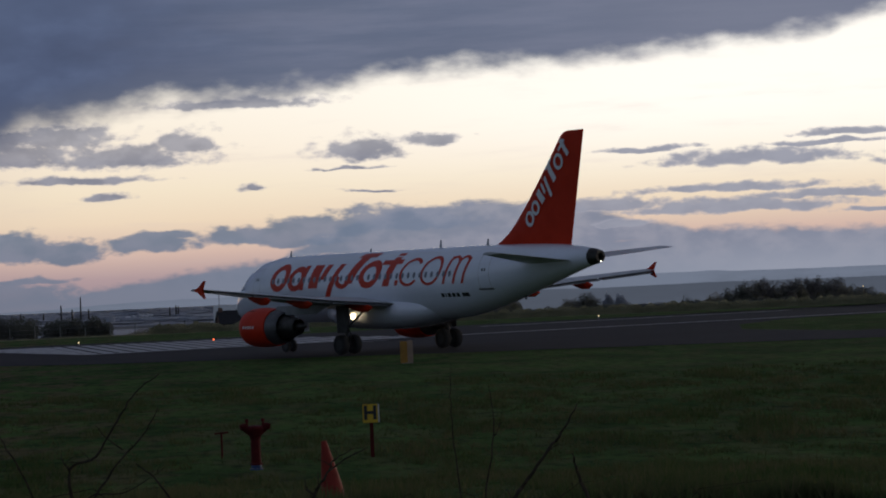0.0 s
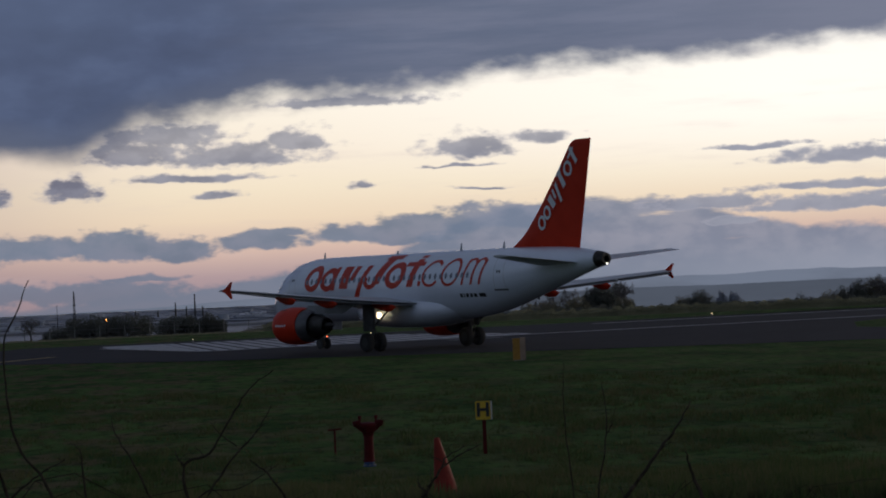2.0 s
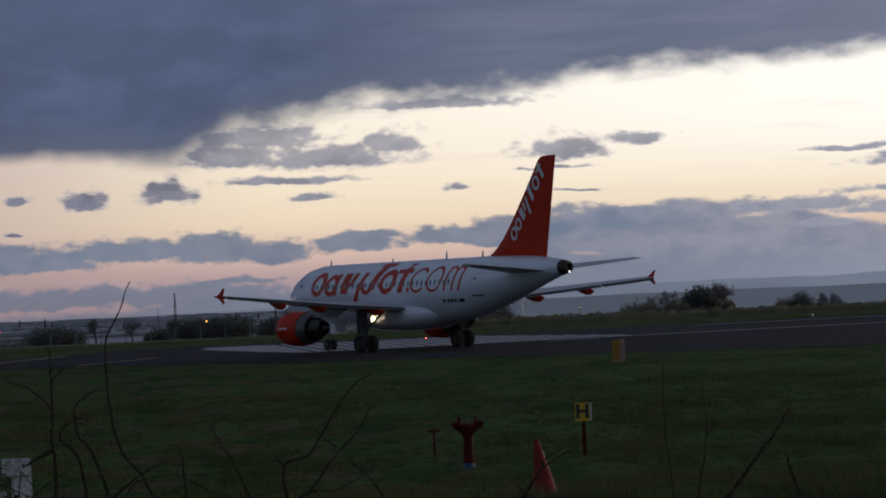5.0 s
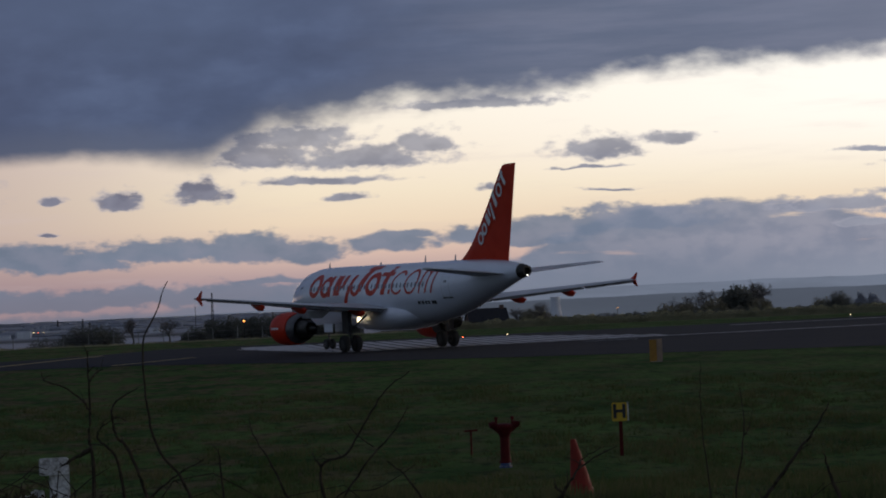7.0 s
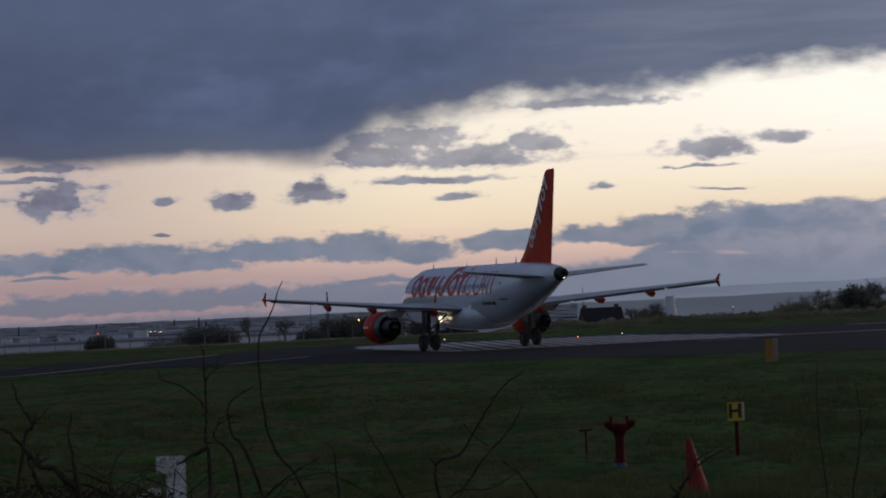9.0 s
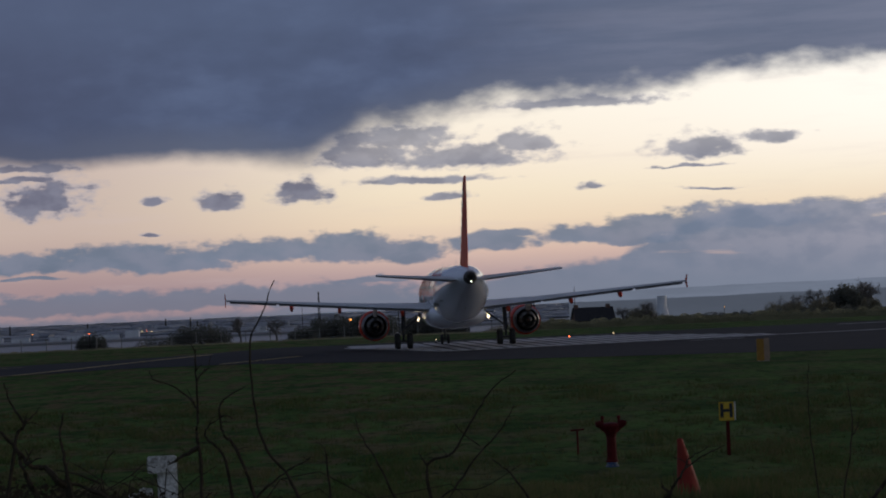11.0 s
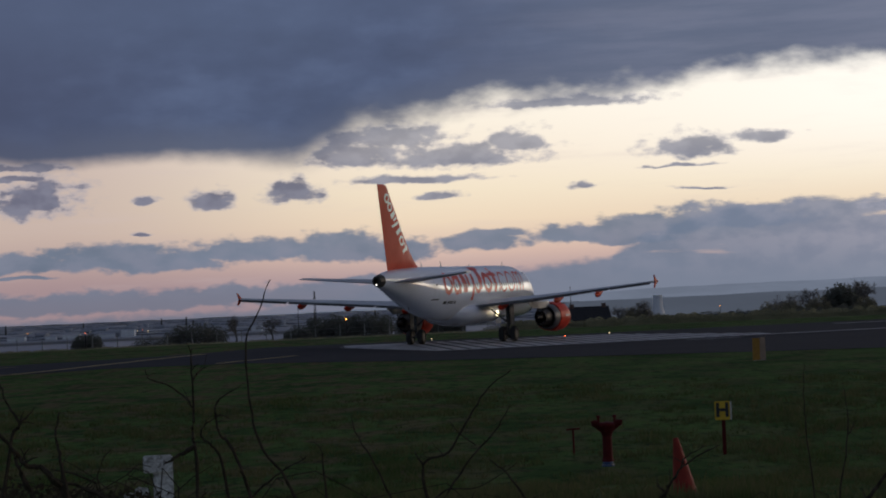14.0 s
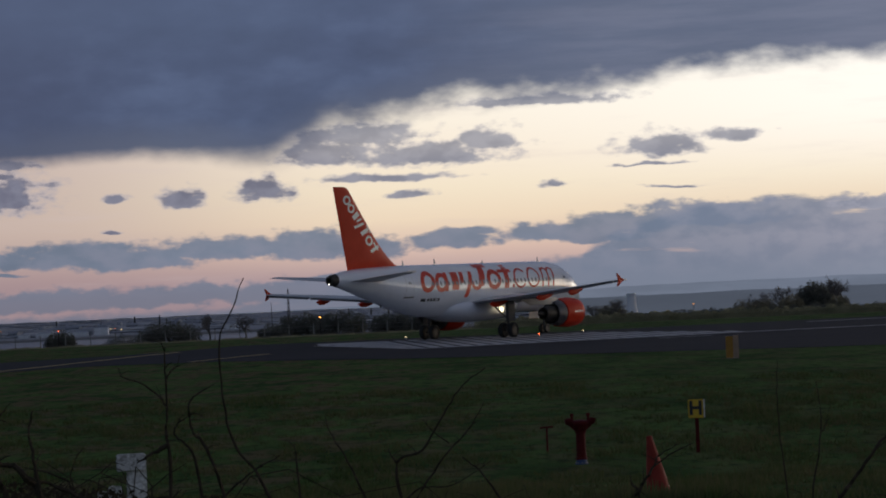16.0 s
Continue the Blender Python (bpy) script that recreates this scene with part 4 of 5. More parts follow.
PLANE = airliner()


# ---------- things on the near grass ----------
def hydrant(at):
    h = empty("fire_hydrant", "red pillar fire hydrant with a blue flange on the grass", "hydrant", at=at)
    bm = bmesh.new()
    turned(bm, [(0.15, 0.15), (0.19, 0.15), (0.20, 0.125), (0.27, 0.118), (0.74, 0.112), (0.76, 0.13), (0.80, 0.13), (0.83, 0.15), (0.90, 0.20), (0.99, 0.225),
                (1.04, 0.20), (1.06, 0.14), (1.07, 0.05)], "z", (0, 0, 0), 24)
    part("pillar", bm, RED, h, "red cast iron pillar with a swollen head")
    bm = bmesh.new()
    turned(bm, [(-0.25, 0.12), (0.0, 0.12), (0.0, 0.15), (0.06, 0.15), (0.07, 0.125), (0.15, 0.12)], "z", (0, 0, 0), 24)
    part("flange", bm, BLUE, h, "blue base flange")
    for s in (-1, 1):
        bm = bmesh.new()
        tube(bm, [(s * 0.10, -0.02, 0.92), (s * 0.20, -0.03, 0.99), (s * 0.28, -0.04, 1.04)], [0.10, 0.088, 0.075], 14)
        tube(bm, [(s * 0.265, -0.04, 1.03), (s * 0.305, -0.045, 1.055)], 0.092, 14)
        out = part("outlet", bm, RED, h, "angled red hose outlet")
        bm = bmesh.new()
        tube(bm, [(s * 0.30, -0.045, 1.05), (s * 0.33, -0.045, 1.07)], 0.062, 12)
        tube(bm, [(s * 0.325, -0.045, 1.068), (s * 0.36, -0.045, 1.08)], 0.028, 8)
        part("outlet_cap", bm, RED, out)
        bm = bmesh.new()
        tube(bm, [(s * 0.19, -0.03, 1.05), (s * 0.188, -0.03, 1.18)], 0.03, 10)
        tube(bm, [(s * 0.188, -0.03, 1.16), (s * 0.187, -0.03, 1.22)], 0.045, 10)
        part("valve_spindle", bm, RED, h)
    for k in range(8):
        a = k * math.pi / 4
        bm = bmesh.new()
        turned(bm, [(0.055, 0.016), (0.085, 0.016)], "z", (0.135 * math.cos(a), 0.135 * math.sin(a), 0), 6)
        part("bolt", bm, STEEL, h)


def tee_post(at):
    t = empty("valve_key_post", "thin rusty red post with a crossbar in the grass", "post", at=at)
    bm = bmesh.new()
    tube(bm, [(0, 0, -0.2), (0, 0, 0.66)], 0.027, 10)
    part("stem", bm, RED, t)
    bm = bmesh.new()
    tube(bm, [(-0.17, 0, 0.655), (0.17, 0, 0.67)], 0.024, 10)
    part("crossbar", bm, RED, t)


def h_sign(at):
    s = empty("hydrant_sign", "yellow hydrant sign with a black letter on a red post", "sign", at=at)
    bm = bmesh.new()
    box(bm, (-0.045, -0.03, -0.3), (0.045, 0.03, 0.95), 0.008)
    part("post", bm, RED, s, "red painted post")
    bm = bmesh.new()
    box(bm, (-0.2, -0.055, 0.85), (0.165, -0.03, 1.30), 0.012)
    plate = part("plate", bm, SIGN_YELLOW, s, "yellow enamel plate")
    bm = bmesh.new()
    box(bm, (0.17, -0.052, 0.85), (0.205, 0.10, 1.295), 0.01)
    part("side_plate", bm, PALE, s, "pale return edge of the sign box")
    cu = bpy.data.curves.new("letter", "FONT")
    cu.body, cu.size, cu.align_x, cu.align_y, cu.extrude = "H", 0.46, "CENTER", "CENTER", 0.004
    cu.offset = 0.016
    tmp = bpy.data.objects.new("letter", cu)
    scene.collection.objects.link(tmp)
    me = bpy.data.meshes.new_from_object(tmp.evaluated_get(bpy.context.evaluated_depsgraph_get()))
    bpy.data.objects.remove(tmp)
    me.materials.clear()
    me.materials.append(BLACK)
    ob = new("letter", me)
    ob.parent = plate
    ob.matrix_basis = pose(-0.018, -0.062, 1.078, 90, 0, 0)


def traffic_cone(at):
    c = empty("traffic_cone", "faded orange traffic cone leaning in rough grass", "traffic cone", at=at)
    bm = bmesh.new()
    turned(bm, [(0.04, 0.21), (0.07, 0.205), (0.10, 0.185), (0.5, 0.125), (0.95, 0.045), (0.985, 0.04), (0.99, 0.03), (0.9, 0.025)], "z", (0, 0, 0), 28)
    part("body", bm, CONE, c, "faded orange plastic")
    bm = bmesh.new()
    box(bm, (-0.26, -0.26, -0.02), (0.26, 0.26, 0.05), 0.02)
    part("base", bm, CONE, c)


def marker_board(at):
    m = empty("taxiway_marker", "yellow and white upright marker board by the taxiway", "marker board", at=at)
    bm = bmesh.new()
    box(bm, (-0.33, -0.06, 0.02), (0.04, 0.06, 1.13), 0.02)
    part("yellow_panel", bm, MARKER, m, "dull yellow panel")
    bm = bmesh.new()
    box(bm, (0.04, -0.07, 0.02), (0.32, 0.07, 1.16), 0.02)
    part("end_panel", bm, MARKER_END, m, "weathered white end panel")
    bm = bmesh.new()
    box(bm, (-0.3, -0.15, -0.1), (0.3, 0.15, 0.03), 0.02)
    part("foot", bm, CONCRETE, m)


hydrant(pose(3.90, 59.4, 0))
tee_post(pose(3.36, 64.0, 0))
h_sign(pose(6.895, 61.9, 0, 0, 0, -6))
CONE_AT = polar(5.48, 36.5)
traffic_cone(pose(CONE_AT.x, CONE_AT.y, CONE_AT.z - 0.04, -3, -7, 20))
marker_board(pose(16.3, 128.8, 0, 0, 0, -4))


def boundary_post(at):
    w = empty("boundary_post", "flaking white post with a cross board, half hidden in brambles", "post", at=at)
    bm = bmesh.new()
    box(bm, (-0.02, -0.03, -1.4), (0.05, 0.03, 0.0), 0.006)
    part("post", bm, PALE, w)
    bm = bmesh.new()
    box(bm, (-0.053, -0.05, -0.056), (0.048, -0.031, 0.004), 0.004)
    part("cross_board", bm, PALE, w)
    bm = bmesh.new()
    ring = []
    for k in range(9):
        x = -0.125 + 0.011 * k
        ring.append([(x, -0.06 + 0.02 * random.random(), -0.135 + 0.003 * k + 0.02 * random.random()), (x + 0.004, -0.03, -0.20 + 0.012 * random.random()), (x, -0.01, -0.4)])
    loft(bm, ring, False, False)
    part("torn_sheet", bm, PALE, w, "torn white sheet caught on the post")


random.seed(11)
BP = Vector((math.sin(radians(-6.26)) * 9, math.cos(radians(-6.26)) * 9, EYE - 9 * math.tan(radians(3.43))))
boundary_post(pose(BP.x, BP.y, BP.z, 0, 0, 6))


# ---------- brambles and bare twigs before the lens ----------
def sight(az, el, d):
    a, e = radians(az), radians(el)
    return Vector((math.sin(a) * d, math.cos(a) * d, EYE + d * math.tan(e)))


def shoot(bm, line, d, r, rng, spurs=0):
    """A crooked stem from its tip to its foot, given as azimuth and elevation at d metres, thicker towards the foot."""
    knots = [sight(a, e, d) for a, e in line]
    ext = [knots[0] * 2 - knots[1]] + knots + [knots[-1] * 2 - knots[-2]]
    pts = []
    for p0, p1, p2, p3 in zip(ext, ext[1:], ext[2:], ext[3:]):
        for k in range(5):
            t = k / 5
            q = ((p1 * 2) + (p2 - p0) * t + (p0 * 2 - p1 * 5 + p2 * 4 - p3) * t * t + (p1 * 3 - p0 - p2 * 3 + p3) * t ** 3) * 0.5
            pts.append(q + Vector((rng.gauss(0, 0.0011), rng.gauss(0, 0.006), rng.gauss(0, 0.0011))))
    pts.append(knots[-1])
    if line[-1][1] < -4.2:
        f = knots[-1]
        pts.append(Vector((f.x * 1.01, f.y, land(f.x, f.y) - 0.02)))
    n = len(pts)
    tube(bm, pts, [r * (0.23 + 0.60 * (i / (n - 1)) ** 0.9) * rng.uniform(0.9, 1.1) for i in range(n)], 6)
    for _ in range(spurs):
        i = rng.randint(1, n - 3)
        q = pts[i] + Vector((rng.uniform(-1, 1), rng.uniform(-1, 1), rng.uniform(-0.1, 0.9))).normalized() * rng.uniform(0.012, 0.05)
        tube(bm, [pts[i], pts[i].lerp(q, 0.55) + Vector((0, 0, 0.004)), q], [r * 0.24, r * 0.18, r * 0.1], 5)


def twig_thing(d, r, line, arms=(), spurs=4, seed=1, label="bare dark bramble shoot growing up from the bank"):
    """One bare shoot with its side arms, each arm as (radius, line)."""
    rng = random.Random(seed)
    bm = bmesh.new()
    shoot(bm, line, d, r, rng, spurs)
    for ra, la in arms:
        shoot(bm, la, d, ra, rng, 2)
    thing("bare_twig", bm, TWIG, label, "twig", "twigs on the bank", smooth=True)


twig_thing(7.0, .0058, [(-3.63, .36), (-3.91, -.36), (-4.21, -.98), (-4.19, -2.18), (-4.01, -3.23), (-3.46, -4.06), (-3.17, -4.68)], seed=1, spurs=0,
           label="tall bare bramble shoot curving up from the bank")
twig_thing(6.6, .0066, [(-5.44, -1.1), (-5.43, -1.6), (-5.43, -2.42), (-5.47, -3.06), (-5.42, -3.37), (-5.42, -4.56)],
           [(.0040, [(-5.1, -1.51), (-5.26, -1.6), (-5.42, -1.82)]), (.0085, [(-6.14, -3.63), (-5.85, -3.47), (-5.42, -3.25)]),
            (.0042, [(-6.47, -1.53), (-6.37, -1.72), (-5.96, -1.89), (-5.55, -2.24), (-5.43, -2.5)])], seed=2, label="forked bare bush stem rising from the brambles")
twig_thing(6.7, .0062, [(-4.38, -1.97), (-4.78, -2.19), (-4.95, -2.44), (-4.89, -2.96), (-4.59, -3.39), (-4.21, -4.56)],
           [(.0035, [(-4.62, -2.72), (-4.75, -2.62), (-4.93, -2.6)])], seed=3)
twig_thing(6.72, .0055, [(-4.91, -2.63), (-5.25, -2.84), (-5.26, -3.09), (-4.92, -3.46), (-4.72, -4.54)], seed=4)
twig_thing(6.2, .0066, [(-9.64, -1.64), (-9.55, -2.07), (-9.29, -2.55), (-9.46, -2.92), (-9.7, -4.27)],
           [(.0045, [(-8.99, -2.31), (-9.12, -2.45), (-9.29, -2.56)])], seed=5)
twig_thing(6.0, .0105, [(-10.12, -2.57), (-9.76, -2.74), (-9.41, -3.17), (-9.12, -3.51), (-8.76, -3.62), (-8.23, -4.35)],
           [(.0110, [(-9.41, -3.17), (-9.28, -3.65), (-8.97, -4.37)])], seed=6, label="thick dark bramble stem arching over the bank")
twig_thing(6.0, .0070, [(-8.39, -2.36), (-8.48, -2.84), (-8.41, -3.41), (-8.25, -4.35)], seed=7)
twig_thing(6.1, .0090, [(-8.7, -3.77), (-7.97, -4.05), (-7.18, -4.47)], seed=8)
twig_thing(6.9, .0055, [(-2.97, -3.63), (-3.45, -3.87), (-4.05, -4.29), (-4.37, -4.62)], seed=9)
twig_thing(7.5, .0066, [(1.7, -1.87), (1.16, -2.27), (.71, -2.87), (.21, -3.64), (-.37, -3.9), (-.29, -4.81)],
           [(.0028, [(.24, -2.96), (.45, -3.23), (.82, -3.53)]), (.0045, [(-.56, -3.58), (-.5, -3.72), (-.37, -3.92)])], seed=10)
twig_thing(7.5, .0052, [(1.64, -2.64), (1.26, -3.24), (.66, -3.85), (.05, -4.7)], seed=11)
twig_thing(7.3, .0050, [(1.09, -3.84), (1.46, -4.17), (1.93, -4.84)], [(.0040, [(1.72, -3.98), (.83, -4.47), (.17, -4.47), (-.21, -4.75)])], seed=12)
twig_thing(7.4, .0045, [(-1.93, -2.75), (-1.85, -3.13), (-1.46, -3.85), (-1.09, -4.71)], seed=13, spurs=1)
twig_thing(7.4, .0052, [(-2.64, -3.38), (-2.61, -3.76), (-2.56, -4.64)], seed=14)
twig_thing(6.8, .0060, [(6.26, -3.73), (5.47, -4.14), (5.19, -4.47), (4.85, -4.96)],
           [(.0040, [(5.89, -3.74), (5.46, -4.01), (5.38, -4.2)]), (.0045, [(4.82, -4.45), (4.86, -4.6), (5.0, -4.72)])], seed=15)
twig_thing(7.6, .0030, [(8.19, -1.95), (8.15, -2.7), (8.16, -3.45), (8.29, -5.07)], seed=16, spurs=2)
twig_thing(7.4, .0034, [(9.02, -2.49), (9.07, -2.99), (9.07, -3.55), (8.83, -5.09)], [(.0026, [(9.29, -3.27), (9.2, -3.42), (9.06, -3.67)])], seed=17, spurs=2)
twig_thing(6.5, .0075, [(10.97, -2.97), (10.61, -3.58), (10.21, -4.06), (9.74, -4.67), (9.34, -5.16)], seed=18, spurs=2)
twig_thing(6.5, .0075, [(10.8, -4.06), (10.94, -4.59), (11.2, -5.23)], seed=19, spurs=1)


def bramble_mass():
    """The tangle of thin stems low on the bank."""
    rng = random.Random(5)
    bm = bmesh.new()
    for k in range(240):
        az = (rng.triangular(-13, 3.0, -9.0) if k % 2 else rng.triangular(-13, -5.5, -10.0)) if k % 12 else rng.uniform(2, 13)
        d = rng.uniform(5.8, 8.6)
        left = min(1.0, max(0.0, (-3.0 - az) / 4.0))
        top = -4.75 + rng.random() ** 2.0 * (0.35 + 1.15 * left)
        f = sight(az, -5.6, d)
        p = Vector((f.x, f.y, land(f.x, f.y) - 0.02))
        rise_by = EYE + d * math.tan(radians(top)) - p.z
        lean = rng.gauss(0, 0.32)
        bend = rng.gauss(0, 0.35)
        r = rng.uniform(0.0016, 0.0036) * (0.8 + 1.3 * left * rng.random() ** 2)
        pts, n = [], 9
        for i in range(n):
            t = i / (n - 1)
            arch = math.sin(min(1.0, t * 1.25) * math.pi * 0.5) - 0.35 * max(0.0, t - 0.7) / 0.3 * rng.uniform(0.2, 1.0)
            pts.append(p + Vector((lean * t + bend * t * t + rng.gauss(0, 0.008), rng.gauss(0, 0.02), rise_by * arch)))
        tube(bm, pts, [r * (1 - 0.7 * i / (n - 1)) for i in range(n)], 5)
        for _ in range(rng.randint(0, 3)):
            i = rng.randint(4, n - 1)
            q = pts[i] + Vector((rng.uniform(-0.14, 0.14), 0, rng.uniform(-0.03, 0.08)))
            tube(bm, [pts[i], pts[i].lerp(q, 0.5) + Vector((0, 0, rng.uniform(0, 0.02))), q], [r * .55, r * .45, r * .2], 4)
    thing("bramble_thicket", bm, TWIG, "tangle of thin dead bramble stems on the bank", "brambles", kind="stuff", smooth=True)
    verts, faces = [], []
    for k in range(4200):
        az, d = rng.triangular(-13, -3.5, -11), rng.uniform(5.8, 8.6)
        left = min(1.0, max(0.0, (-5.0 - az) / 4.0))
        p = sight(az, -4.45 - rng.random() * 0.7 + 0.75 * left * rng.random() ** 1.6, d)
        s = rng.uniform(0.005, 0.014)
        a, t = rng.uniform(0, 6.28), rng.uniform(-0.8, 0.8)
        u = Vector((math.cos(a), math.sin(a), t)).normalized() * s
        w = u.orthogonal().normalized() * s * 0.55
        i = len(verts)
        verts += [tuple(q) for q in (p - u, p - u * .2 - w, p + u, p - u * .2 + w)]
        faces.append((i, i + 1, i + 2, i + 3))
    me = bpy.data.meshes.new("dead_bramble_leaves")
    me.from_pydata(verts, [], faces)
    me.materials.append(DEAD_LEAF)
    tagged(new("dead_bramble_leaves", me), "withered dark bramble leaves", "leaves", kind="stuff")


bramble_mass()


def rough_grass():
    """Tufts over the near airfield, thick in clumps."""
    rng = random.Random(8)
    verts, faces = [], []
    for k in range(52000):
        az = rng.uniform(-12, 19)
        d = 33 + 75 * rng.random() ** 1.4
        p = polar(az, d)
        clump = noise.noise(Vector((p.x * 0.42, p.y * 0.20, 7))) + 0.6 * noise.noise(Vector((p.x * 1.3, p.y * 0.6, 2)))
        if clump < 0.02 and rng.random() < 0.85:
            continue
        h = rng.uniform(0.06, 0.16) * (1.0 + 1.8 * max(0.0, clump)) * (1.0 + 0.8 * max(0, (45 - d) / 15))
        for j in range(4):
            a = rng.uniform(0, 6.28)
            u = Vector((math.cos(a), math.sin(a), 0)) * rng.uniform(0.012, 0.03)
            q = p + Vector((rng.gauss(0, .07), rng.gauss(0, .07), -0.02))
            lean = Vector((rng.gauss(0, .07), rng.gauss(0, .07), h * rng.uniform(0.7, 1.1)))
            i = len(verts)
            verts += [q - u, q + u, q + lean]
            faces.append((i, i + 1, i + 2))
    me = bpy.data.meshes.new("rough_grass")
    me.from_pydata([tuple(v) for v in verts], [], faces)
    me.materials.append(BLADE)
    tagged(new("rough_grass", me), "rough tufts of winter grass", "grass", kind="stuff")


rough_grass()


# ---------- far side of the airfield ----------
def leaf_crown(name, parent, material, lumps, count, size, rng):
    """Many small leaf faces spread through a few lumps of (centre, radii), as one part."""
    verts, faces = [], []
    for k in range(count):
        c, r = lumps[rng.randrange(len(lumps))]
        v = Vector((rng.gauss(0, 1), rng.gauss(0, 1), rng.gauss(0, 1))).normalized() * rng.random() ** 0.4
        p = Vector(c) + Vector((v.x * r[0], v.y * r[1], v.z * r[2]))
        u = Vector((rng.gauss(0, 1), rng.gauss(0, 1), rng.gauss(0, 1))).normalized() * size * rng.uniform(0.5, 1.3)
        w = u.orthogonal().normalized() * u.length * 0.7
        i = len(verts)
        verts += [tuple(p - u), tuple(p - w), tuple(p + u), tuple(p + w)]
        faces.append((i, i + 1, i + 2, i + 3))
    me = bpy.data.meshes.new(name)
    me.from_pydata(verts, [], faces)
    me.materials.append(material)
    ob = new(name, me)
    ob.parent = parent
    return ob


def bush(name, az, d, wide, tall, seed, label, material=LEAF, lumps=9, count=1500, sink=0.3, flat_top=False):
    rng = random.Random(seed)
    tall *= 1.06
    base = polar(az, d)
    t = empty(name, label, "bush" if name == "bush" else "tree", at=Matrix.Translation(base - Vector((0, 0, sink))))
    bm = bmesh.new()
    for k in range(5):
        q = Vector((rng.uniform(-.3, .3) * wide, rng.uniform(-.2, .2) * wide, tall * rng.uniform(.45, .8)))
        tube(bm, [(q.x * 0.1, q.y * 0.1, 0), q * 0.5, q], [0.05 * tall * .5, 0.03 * tall * .5, 0.01 * tall], 6)
    part("trunk", bm, BARK, t)
    ls = []
    drop, least = (0.22, 0.9) if flat_top else (0.55, 0.76)
    for k in range(lumps):
        x = (-0.42 + 0.84 * (k + rng.random()) / lumps) * wide
        top = tall * (1 - drop * (abs(x) / (0.5 * wide)) ** 2) * rng.uniform(least, 1.0)
        rz = top * rng.uniform(0.35, 0.5)
        ls.append(((x, rng.uniform(-.25, .25) * wide, top - rz), (wide * rng.uniform(.12, .2), wide * .2, rz)))
        ls.append(((x, 0, top * .35), (wide * .16, wide * .2, top * .35)))
    leaf_crown("crown", t, material, ls, int(count * 5), tall * 0.028, rng)


def bare_tree(az, d, tall, seed, wide=0.6, sink=0.3, label="leafless tree with a fine dark crown beyond the airfield"):
    rng = random.Random(seed)
    base = polar(az, d)
    t = empty("bare_tree", label, "tree", at=Matrix.Translation(base - Vector((0, 0, sink))))
    trunk, crown = bmesh.new(), bmesh.new()
    tube(trunk, [(0, 0, 0), (0.02 * tall, 0, tall * .2), (0, 0, tall * .38)], [tall * .035, tall * .028, tall * .022], 8)

    def grow(p, way, length, r, depth):
        q = p + way * length
        if depth == 5:
            # the finest twigs: slim blades
            u = way.orthogonal().normalized() * max(r, tall * 0.0028)
            crown.faces.new([crown.verts.new(c) for c in (p - u, p + u, q)])
            return
        m = p.lerp(q, 0.5) + Vector((rng.gauss(0, 1), rng.gauss(0, 1), rng.gauss(0, 1))) * length * 0.07
        tube(crown, [p, m, q], [r, r * .8, r * .55], 5 if depth < 2 else 3, False)
        for k in range(3 if depth else 4):
            v = (way + Vector((rng.gauss(0, wide), rng.gauss(0, wide), rng.gauss(0.12, wide * .6)))).normalized()
            grow(p.lerp(q, rng.uniform(0.55, 1)), v, length * rng.uniform(0.6, 0.82), r * .55, depth + 1)

    for k in range(4):
        grow(Vector((0, 0, tall * rng.uniform(.25, .38))), Vector((rng.gauss(0, wide * .7), rng.gauss(0, wide * .7), 0.8)).normalized(), tall * .24, tall * .024, 0)
    top = max(v.co.z for v in crown.verts)
    for v in crown.verts:
        v.co *= tall / top
    for v in trunk.verts:
        v.co *= tall / top
    part("trunk", trunk, BARK, t)
    part("crown", crown, BARK, t, smooth=False)


# height that reaches a given elevation
def rise(az, d, el):
    p = polar(az, d)
    return EYE + d * math.tan(radians(el)) - p.z


